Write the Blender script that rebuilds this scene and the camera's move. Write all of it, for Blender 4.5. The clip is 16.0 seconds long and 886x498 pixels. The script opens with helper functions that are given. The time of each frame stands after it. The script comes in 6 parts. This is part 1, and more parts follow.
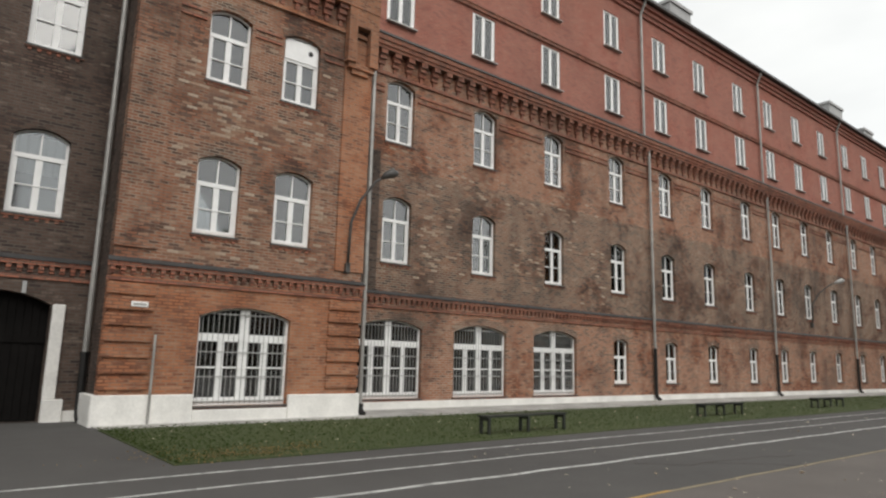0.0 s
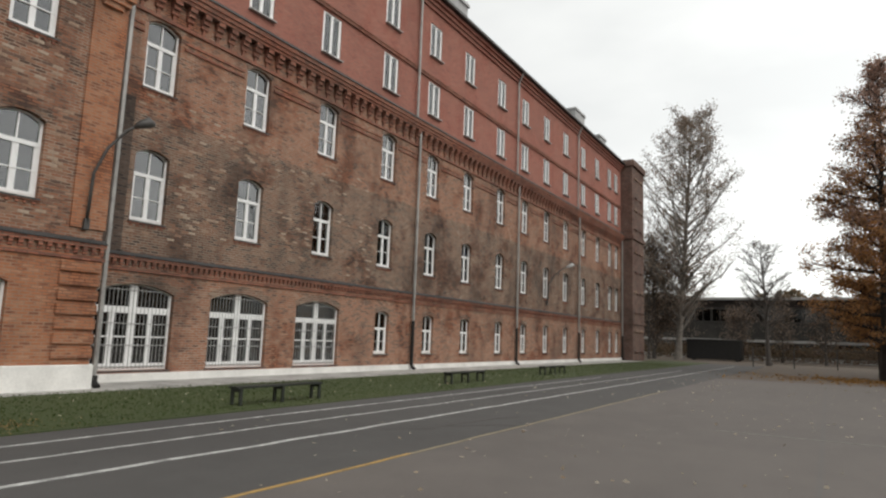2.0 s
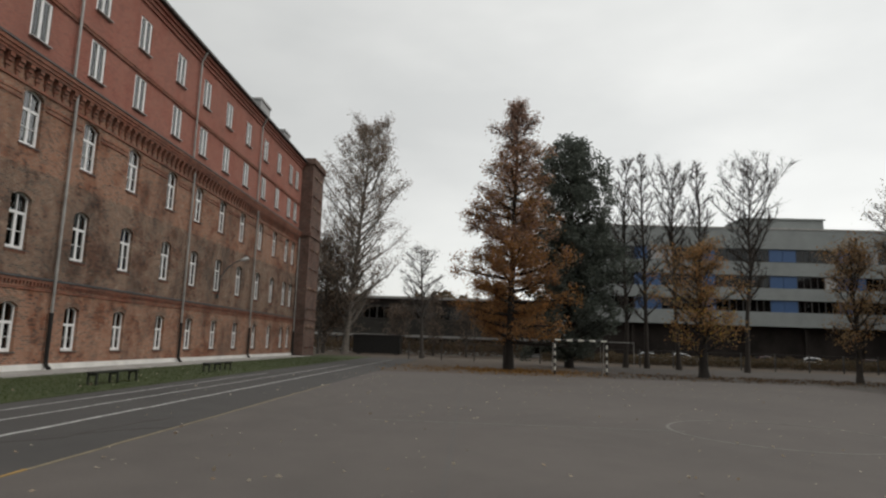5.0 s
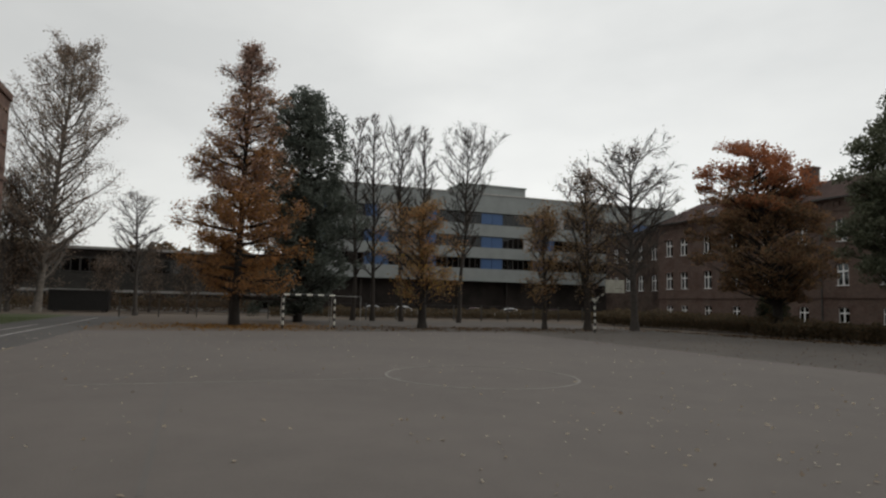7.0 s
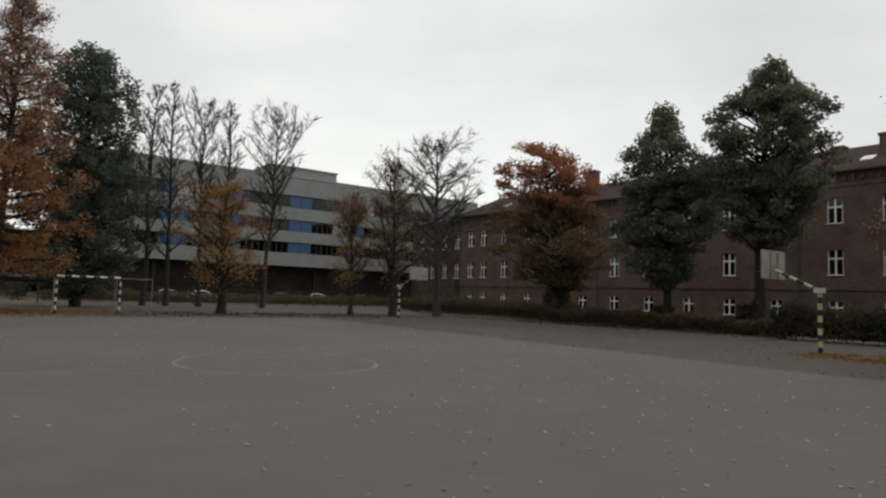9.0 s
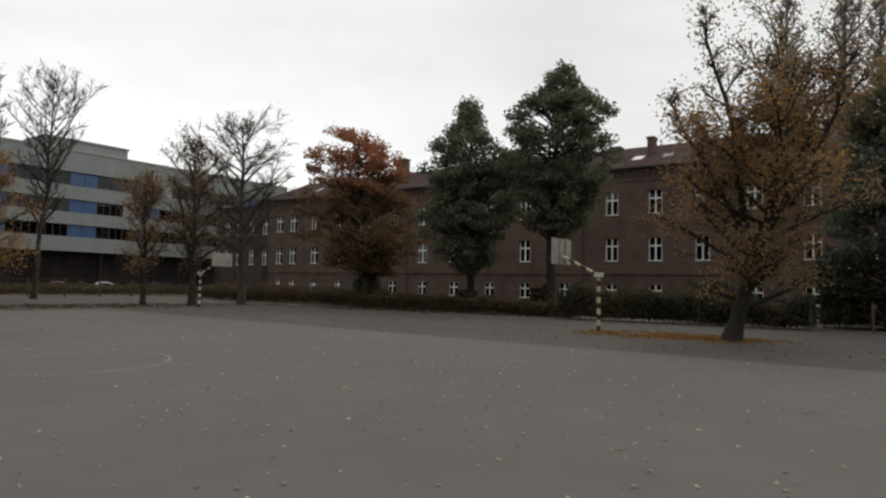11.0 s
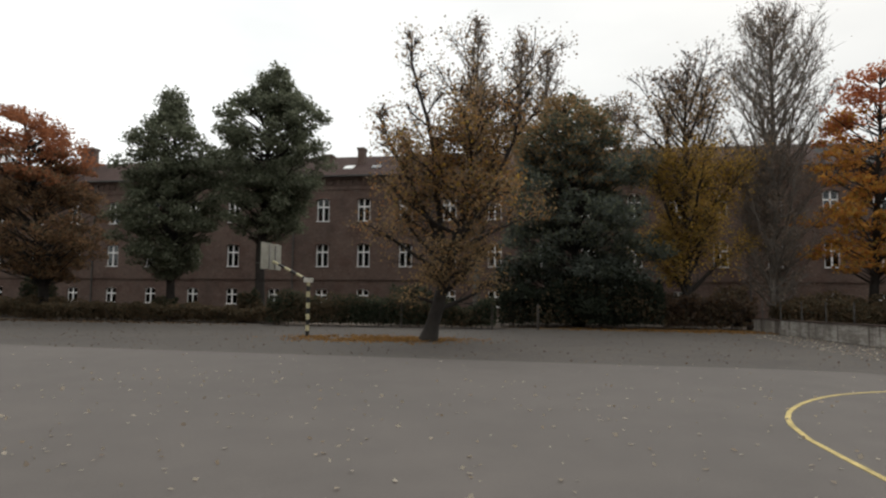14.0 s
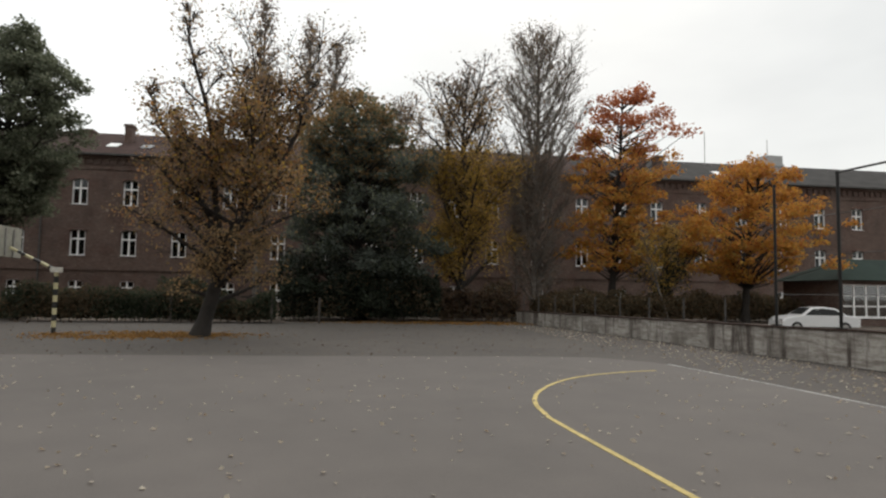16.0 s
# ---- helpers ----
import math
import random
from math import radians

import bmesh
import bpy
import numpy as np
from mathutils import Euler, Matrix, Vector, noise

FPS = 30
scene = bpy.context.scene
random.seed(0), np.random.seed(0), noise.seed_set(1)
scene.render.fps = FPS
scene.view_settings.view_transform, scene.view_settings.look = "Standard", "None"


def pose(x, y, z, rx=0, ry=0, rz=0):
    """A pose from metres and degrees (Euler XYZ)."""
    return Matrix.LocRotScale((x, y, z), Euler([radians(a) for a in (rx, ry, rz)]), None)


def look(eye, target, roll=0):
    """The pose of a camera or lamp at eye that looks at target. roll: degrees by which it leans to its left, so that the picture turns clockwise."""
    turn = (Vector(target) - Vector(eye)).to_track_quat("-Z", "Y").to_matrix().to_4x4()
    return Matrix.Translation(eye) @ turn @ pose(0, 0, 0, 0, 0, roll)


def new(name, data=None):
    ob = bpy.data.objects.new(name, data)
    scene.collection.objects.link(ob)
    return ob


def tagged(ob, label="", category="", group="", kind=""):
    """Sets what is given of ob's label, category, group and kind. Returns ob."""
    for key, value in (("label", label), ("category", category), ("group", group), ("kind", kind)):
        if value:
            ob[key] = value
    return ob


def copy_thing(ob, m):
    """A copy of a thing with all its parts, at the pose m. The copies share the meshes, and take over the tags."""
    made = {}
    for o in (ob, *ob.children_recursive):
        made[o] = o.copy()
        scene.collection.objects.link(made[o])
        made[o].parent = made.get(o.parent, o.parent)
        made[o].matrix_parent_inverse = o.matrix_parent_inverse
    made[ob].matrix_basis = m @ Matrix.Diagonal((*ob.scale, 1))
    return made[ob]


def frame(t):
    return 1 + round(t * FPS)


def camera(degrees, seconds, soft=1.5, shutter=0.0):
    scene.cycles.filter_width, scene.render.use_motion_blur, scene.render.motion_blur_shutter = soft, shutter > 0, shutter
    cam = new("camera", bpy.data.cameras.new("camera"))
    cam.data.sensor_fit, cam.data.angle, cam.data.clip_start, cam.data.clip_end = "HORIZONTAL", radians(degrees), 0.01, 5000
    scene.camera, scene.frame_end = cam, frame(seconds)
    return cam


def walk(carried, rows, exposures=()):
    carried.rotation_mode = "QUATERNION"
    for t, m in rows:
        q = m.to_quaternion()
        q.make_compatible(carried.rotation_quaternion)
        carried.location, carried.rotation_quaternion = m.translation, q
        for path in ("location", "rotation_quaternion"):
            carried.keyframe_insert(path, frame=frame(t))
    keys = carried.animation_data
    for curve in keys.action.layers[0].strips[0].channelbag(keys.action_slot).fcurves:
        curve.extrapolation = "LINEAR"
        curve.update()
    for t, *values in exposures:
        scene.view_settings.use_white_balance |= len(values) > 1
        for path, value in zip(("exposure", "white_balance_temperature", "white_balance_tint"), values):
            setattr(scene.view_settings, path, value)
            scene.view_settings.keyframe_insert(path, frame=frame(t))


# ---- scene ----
cam = camera(68.98, 16.0, soft=2.3)
PATH = [  # seconds, east, north, turn, tilt, lean
    (0.0, -0.154, 0.371, -39.01, 9.73, -1.38),
    (0.5, -0.140, 0.371, -43.87, 8.19, -1.36),
    (1.0, -0.104, 0.317, -48.81, 7.25, -1.23),
    (1.5, -0.072, 0.332, -53.35, 7.22, -1.61),
    (2.0, -0.043, 0.280, -59.43, 7.79, -2.04),
    (2.5, -0.014, 0.251, -64.00, 7.61, -2.41),
    (3.0, -0.018, 0.214, -67.40, 7.42, -2.24),
    (3.5, 0.005, 0.193, -73.57, 7.96, -2.27),
    (4.0, 0.017, 0.209, -78.01, 8.63, -1.97),
    (4.2, 0.022, 0.206, -79.83, 8.52, -1.95),
    (6.3, 0.098, 0.170, -102.90, 6.35, -1.48),
    (6.5, 0.100, 0.162, -105.50, 5.56, -1.46),
    (7.0, 0.101, 0.115, -111.23, 5.00, -1.21),
    (7.5, 0.065, 0.063, -117.38, 4.88, -2.00),
    (8.0, 0.014, 0.045, -121.09, 4.54, -1.92),
    (8.2, 0.010, 0.035, -122.62, 4.25, -1.90),
    (10.3, 0.014, -0.130, -137.82, 4.50, -1.38),
    (10.5, 0.018, -0.141, -139.83, 4.17, -1.36),
    (11.0, 0.045, -0.178, -144.70, 3.39, -1.13),
    (11.5, 0.064, -0.186, -149.79, 3.85, -1.16),
    (12.0, 0.066, -0.240, -154.53, 4.70, 0.05),
    (12.5, 0.082, -0.234, -159.43, 5.04, -0.16),
    (13.0, 0.129, -0.248, -163.94, 5.68, 0.07),
    (13.5, 0.094, -0.228, -167.63, 5.11, -0.69),
    (14.0, 0.048, -0.244, -169.98, 4.25, -0.58),
    (14.5, -0.001, -0.245, -174.55, 4.14, -0.71),
    (15.0, -0.051, -0.255, -180.90, 3.83, -0.85),
    (15.5, -0.079, -0.236, -185.76, 3.68, -0.87),
    (16.0, -0.102, -0.231, -188.86, 3.92, -0.86),
]
walk(cam, [(t, pose(x, y, 1.6, 90 + p, r, turn)) for t, x, y, turn, p, r in PATH],
     exposures=[(0, 0.44), (1, 0.38), (2.5, 0.30), (4, -0.01), (6.5, -0.27), (8, -0.22), (10.5, -0.09), (12.5, 0.15), (14, 0.30), (16, 0.36)])

# ---- light: an overcast autumn sky ----
world = bpy.data.worlds.new("overcast_sky")
scene.world = world
world.use_nodes = True
wn, wl = world.node_tree.nodes, world.node_tree.links
wn.clear()
w_out, w_bg = wn.new("ShaderNodeOutputWorld"), wn.new("ShaderNodeBackground")
w_sky = wn.new("ShaderNodeTexSky")
w_sky.sky_type, w_sky.sun_disc = "NISHITA", False
w_sky.sun_elevation, w_sky.sun_rotation = radians(35), radians(200)
w_tc, w_noise, w_ramp = wn.new("ShaderNodeTexCoord"), wn.new("ShaderNodeTexNoise"), wn.new("ShaderNodeValToRGB")
w_map = wn.new("ShaderNodeMapping")
w_map.inputs["Scale"].default_value = (1.0, 1.0, 2.6)
w_noise.inputs["Scale"].default_value, w_noise.inputs["Detail"].default_value = 1.7, 5.0
w_ramp.color_ramp.elements[0].position, w_ramp.color_ramp.elements[0].color = 0.33, (0.78, 0.787, 0.765, 1)
w_ramp.color_ramp.elements[1].position, w_ramp.color_ramp.elements[1].color = 0.66, (1.0, 1.0, 0.962, 1)
w_mix = wn.new("ShaderNodeMix")
w_mix.data_type, w_mix.blend_type = "RGBA", "MIX"
w_mix.inputs[0].default_value = 0.012
wl.new(w_tc.outputs["Generated"], w_map.inputs["Vector"])
wl.new(w_map.outputs["Vector"], w_noise.inputs["Vector"])
wl.new(w_noise.outputs["Fac"], w_ramp.inputs["Fac"])
wl.new(w_ramp.outputs["Color"], w_mix.inputs[6])
wl.new(w_sky.outputs["Color"], w_mix.inputs[7])
wl.new(w_mix.outputs[2], w_bg.inputs["Color"])


def w_math(op, a, b):
    """One sum on the sky's direction."""
    x = wn.new("ShaderNodeMath")
    x.operation = op
    for socket, v in zip(x.inputs, (a, b)):
        if isinstance(v, (int, float)):
            socket.default_value = v
        else:
            wl.new(v, socket)
    return x.outputs[0]


# an overcast sky grows brighter from the horizon to the zenith, and where the cloud is thin towards the east
w_sep = wn.new("ShaderNodeSeparateXYZ")
wl.new(w_tc.outputs["Generated"], w_sep.inputs[0])
w_high = w_math("MULTIPLY", w_math("POWER", w_math("MAXIMUM", w_sep.outputs["Z"], 0.0), 2.0), 0.50)
w_east = w_math("MAXIMUM", w_math("ADD", w_math("MULTIPLY", w_sep.outputs["X"], 0.866), w_math("MULTIPLY", w_sep.outputs["Y"], -0.5)), 0.0)
w_thin = w_math("MULTIPLY", w_math("POWER", w_east, 3.0), 0.45)
wl.new(w_math("ADD", w_math("ADD", w_high, w_thin), 0.665), w_bg.inputs["Strength"])
wl.new(w_bg.outputs["Background"], w_out.inputs["Surface"])

sun_data = bpy.data.lights.new("sun", "SUN")
sun_data.energy, sun_data.angle, sun_data.color = 0.98, radians(50), (1.0, 0.96, 0.90)
sun = new("sun", sun_data)
sun.matrix_basis = look((0, 0, 40), (10, 44, 0))


# ---- materials ----
def shader(name):
    m = bpy.data.materials.new(name)
    m.use_nodes = True
    n, l = m.node_tree.nodes, m.node_tree.links
    return m, n, l, n["Principled BSDF"]


def place(n, l, scale, detail=4.0, rough=0.6, kind="Object"):
    """A noise on the thing's own coordinates."""
    tc, no = n.new("ShaderNodeTexCoord"), n.new("ShaderNodeTexNoise")
    no.inputs["Scale"].default_value, no.inputs["Detail"].default_value, no.inputs["Roughness"].default_value = scale, detail, rough
    l.new(tc.outputs[kind], no.inputs["Vector"])
    return no


def ramp(n, l, fac, stops):
    r = n.new("ShaderNodeValToRGB")
    while len(r.color_ramp.elements) < len(stops):
        r.color_ramp.elements.new(0.5)
    for e, (p, c) in zip(r.color_ramp.elements, stops):
        e.position, e.color = p, (*c, 1)
    l.new(fac, r.inputs["Fac"])
    return r.outputs["Color"]


def mixed(n, l, fac, a, b, mode="MIX"):
    m = n.new("ShaderNodeMix")
    m.data_type, m.blend_type = "RGBA", mode
    for socket, v in ((m.inputs[0], fac), (m.inputs[6], a), (m.inputs[7], b)):
        if isinstance(v, (int, float)):
            socket.default_value = v
        elif isinstance(v, tuple):
            socket.default_value = (*v, 1)
        else:
            l.new(v, socket)
    return m.outputs[2]


def bumped(n, l, p, height, strength=0.3, dist=0.02):
    b = n.new("ShaderNodeBump")
    b.inputs["Strength"].default_value, b.inputs["Distance"].default_value = strength, dist
    l.new(height, b.inputs["Height"])
    l.new(b.outputs["Normal"], p.inputs["Normal"])


def plain(name, color, rough=0.6, vary=0.15, scale=3.0, metal=0.0, bump=0.15, spread=2.0, shine=0.5):
    """A worn paint, plaster or metal: two scales of tone and a fine relief."""
    m, n, l, p = shader(name)
    big, fine = place(n, l, scale), place(n, l, scale * 14)
    dark = tuple(v * (1 - vary * spread) for v in color)
    lite = tuple(min(1, v * (1 + vary)) for v in color)
    c = ramp(n, l, big.outputs["Fac"], [(0.3, dark), (0.6, color), (0.8, lite)])
    c = mixed(n, l, 0.25, c, ramp(n, l, fine.outputs["Fac"], [(0.35, dark), (0.65, lite)]))
    l.new(c, p.inputs["Base Color"])
    p.inputs["Roughness"].default_value, p.inputs["Metallic"].default_value, p.inputs["Specular IOR Level"].default_value = rough, metal, shine
    bumped(n, l, p, fine.outputs["Fac"], bump, 0.01)
    return m


def brick(name, tones, mortar, soot, soot_amount, w=0.25, h=0.077):
    """Brickwork at its real size. Each brick takes its own tone, from sooty to pale; patches of soot and of washed-out pale joints lie over it."""
    m, n, l, p = shader(name)
    geo, sep, add, comb = n.new("ShaderNodeNewGeometry"), n.new("ShaderNodeSeparateXYZ"), n.new("ShaderNodeMath"), n.new("ShaderNodeCombineXYZ")
    l.new(geo.outputs["Position"], sep.inputs[0])
    l.new(sep.outputs["X"], add.inputs[0]), l.new(sep.outputs["Y"], add.inputs[1])
    l.new(add.outputs[0], comb.inputs["X"]), l.new(sep.outputs["Z"], comb.inputs["Y"])
    bt = n.new("ShaderNodeTexBrick")
    l.new(comb.outputs[0], bt.inputs["Vector"])
    for key, v in (("Scale", 1.0), ("Brick Width", w), ("Row Height", h), ("Mortar Size", 0.015), ("Mortar Smooth", 0.2), ("Bias", 0.0)):
        bt.inputs[key].default_value = v
    bt.inputs["Color1"].default_value, bt.inputs["Color2"].default_value = (0.15, 0.15, 0.15, 1), (0.85, 0.85, 0.85, 1)
    bt.inputs["Mortar"].default_value = (0.5, 0.5, 0.5, 1)

    def field(scale, detail, stretch=(1, 1, 1)):
        mp, no = n.new("ShaderNodeMapping"), n.new("ShaderNodeTexNoise")
        mp.inputs["Scale"].default_value = stretch
        l.new(geo.outputs["Position"], mp.inputs["Vector"]), l.new(mp.outputs["Vector"], no.inputs["Vector"])
        no.inputs["Scale"].default_value, no.inputs["Detail"].default_value, no.inputs["Roughness"].default_value = scale, detail, 0.65
        return no.outputs["Fac"]

    def sums(a, b, k):
        x = n.new("ShaderNodeMath")
        x.operation = "MULTIPLY_ADD"
        l.new(b, x.inputs[0])
        x.inputs[1].default_value = k
        l.new(a, x.inputs[2])
        return x.outputs[0]

    patch, small, dash = field(0.30, 6, (1, 1, 0.8)), field(1.3, 5, (1, 1, 1.6)), field(4.5, 3, (1, 1, 3.2))
    shade = sums(sums(sums(bt.outputs["Color"], small, 1.0), dash, 0.9), patch, 0.5)
    low, mid, pale = tuple(0.55 * a + 0.45 * b for a, b in zip(tones[1], soot)), tones[0], tones[2]
    level = n.new("ShaderNodeMath")
    level.operation = "MULTIPLY_ADD"
    l.new(shade, level.inputs[0])
    level.inputs[1].default_value, level.inputs[2].default_value = 0.5, -0.35
    c = ramp(n, l, level.outputs[0], [(0.27, low), (0.37, tones[1]), (0.45, mid), (0.60, mid), (0.74, pale)])
    joints = mixed(n, l, ramp(n, l, field(0.7, 5), [(0.36, (0, 0, 0)), (0.52, (1, 1, 1))]), tuple(0.6 * a + 0.2 * b for a, b in zip(tones[1], soot)), mortar)
    c = mixed(n, l, bt.outputs["Fac"], c, joints)
    grime, streak = field(0.42, 6, (1, 1, 0.7)), field(0.9, 5, (1, 1, 0.14))
    c = mixed(n, l, ramp(n, l, grime, [(0.50, (0, 0, 0)), (0.68, (soot_amount * 0.75,) * 3)]), c, soot)
    c = mixed(n, l, ramp(n, l, streak, [(0.54, (0, 0, 0)), (0.74, (soot_amount * 0.5,) * 3)]), c, soot)
    l.new(c, p.inputs["Base Color"])
    p.inputs["Roughness"].default_value, p.inputs["Specular IOR Level"].default_value = 0.95, 0.2
    fine = field(30, 3)
    hgt = n.new("ShaderNodeMath")
    hgt.operation = "SUBTRACT"
    l.new(fine, hgt.inputs[0]), l.new(bt.outputs["Fac"], hgt.inputs[1])
    bumped(n, l, p, hgt.outputs[0], 0.5, 0.012)
    return m


def limewashed(name, pale, worn, drip):
    """Old lime wash over rough brick courses: flaked level streaks, blotches, and dark drips that run down from the coping."""
    m, n, l, p = shader(name)
    tc = n.new("ShaderNodeTexCoord")

    def field(scale, stretch, detail=6):
        mp, no = n.new("ShaderNodeMapping"), n.new("ShaderNodeTexNoise")
        mp.inputs["Scale"].default_value = stretch
        l.new(tc.outputs["Object"], mp.inputs["Vector"]), l.new(mp.outputs["Vector"], no.inputs["Vector"])
        no.inputs["Scale"].default_value, no.inputs["Detail"].default_value, no.inputs["Roughness"].default_value = scale, detail, 0.7
        return no.outputs["Fac"]

    c = mixed(n, l, ramp(n, l, field(1.6, (1, 1, 5.5)), [(0.44, (0, 0, 0)), (0.60, (0.85,) * 3)]), pale, worn)
    c = mixed(n, l, ramp(n, l, field(0.55, (1, 1, 1)), [(0.46, (0, 0, 0)), (0.64, (0.75,) * 3)]), c, tuple(0.6 * v for v in worn))
    c = mixed(n, l, ramp(n, l, field(1.7, (1, 1, 0.10)), [(0.51, (0, 0, 0)), (0.60, (0.94,) * 3)]), c, drip)
    fine = field(26, (1, 1, 1), 3)
    c = mixed(n, l, ramp(n, l, fine, [(0.40, (0.35,) * 3), (0.60, (0, 0, 0))]), c, worn)
    l.new(c, p.inputs["Base Color"])
    p.inputs["Roughness"].default_value = 0.95
    bumped(n, l, p, field(3.0, (1, 1, 4)), 0.6, 0.03)
    return m


def leaf(name, tones, rough=0.6):
    m, n, l, p = shader(name)
    geo = n.new("ShaderNodeNewGeometry")
    k = len(tones)
    c = ramp(n, l, geo.outputs["Random Per Island"], [(i / max(1, k - 1), t) for i, t in enumerate(tones)])
    l.new(c, p.inputs["Base Color"])
    p.inputs["Roughness"].default_value, p.inputs["Specular IOR Level"].default_value = rough + 0.15, 0.25
    thin, both = n.new("ShaderNodeBsdfTranslucent"), n.new("ShaderNodeMixShader")
    l.new(c, thin.inputs["Color"])
    both.inputs[0].default_value = 0.48
    l.new(p.outputs[0], both.inputs[1]), l.new(thin.outputs[0], both.inputs[2])
    l.new(both.outputs[0], n["Material Output"].inputs["Surface"])
    return m


def leaf_like(name, tones):
    """One tone for each separate piece, with a grain of its own."""
    m, n, l, p = shader(name)
    info, grain = n.new("ShaderNodeObjectInfo"), place(n, l, 25, 4)
    c = ramp(n, l, info.outputs["Random"], [(i / (len(tones) - 1), t) for i, t in enumerate(tones)])
    c = mixed(n, l, ramp(n, l, grain.outputs["Fac"], [(0.45, (0, 0, 0)), (0.65, (0.5, 0.5, 0.5))]), c, tones[0])
    l.new(c, p.inputs["Base Color"])
    p.inputs["Roughness"].default_value = 0.95
    bumped(n, l, p, grain.outputs["Fac"], 0.4, 0.01)
    return m


def ground_mat(name, base, dark, lite, leafy=0.0, leaf_col=(0.25, 0.14, 0.05), rough=0.9):
    m, n, l, p = shader(name)
    big, mid, fine = place(n, l, 0.16, 6), place(n, l, 1.3, 5), place(n, l, 45, 3)
    c = ramp(n, l, big.outputs["Fac"], [(0.35, dark), (0.5, base), (0.66, lite)])
    c = mixed(n, l, 0.35, c, ramp(n, l, mid.outputs["Fac"], [(0.35, dark), (0.65, lite)]))
    c = mixed(n, l, 0.3, c, ramp(n, l, fine.outputs["Fac"], [(0.35, dark), (0.65, lite)]))
    if leafy:
        spots = place(n, l, 7, 3)
        mask = ramp(n, l, spots.outputs["Fac"], [(0.56, (0, 0, 0)), (0.66, (leafy,) * 3)])
        c = mixed(n, l, mask, c, leaf_col)
    l.new(c, p.inputs["Base Color"])
    p.inputs["Roughness"].default_value = rough
    bumped(n, l, p, fine.outputs["Fac"], 0.35, 0.01)
    return m


def glass(name, gloss_ior=1.9, tint=(0.80, 0.84, 0.86)):
    m, n, l, p = shader(name)
    n.remove(p)
    out = n["Material Output"]
    fr, tr, gl, mx = n.new("ShaderNodeFresnel"), n.new("ShaderNodeBsdfTransparent"), n.new("ShaderNodeBsdfGlossy"), n.new("ShaderNodeMixShader")
    fr.inputs["IOR"].default_value = gloss_ior
    tr.inputs["Color"].default_value = (*tint, 1)
    gl.inputs["Roughness"].default_value = 0.03
    l.new(fr.outputs[0], mx.inputs[0]), l.new(tr.outputs[0], mx.inputs[1]), l.new(gl.outputs[0], mx.inputs[2])
    l.new(mx.outputs[0], out.inputs["Surface"])
    return m


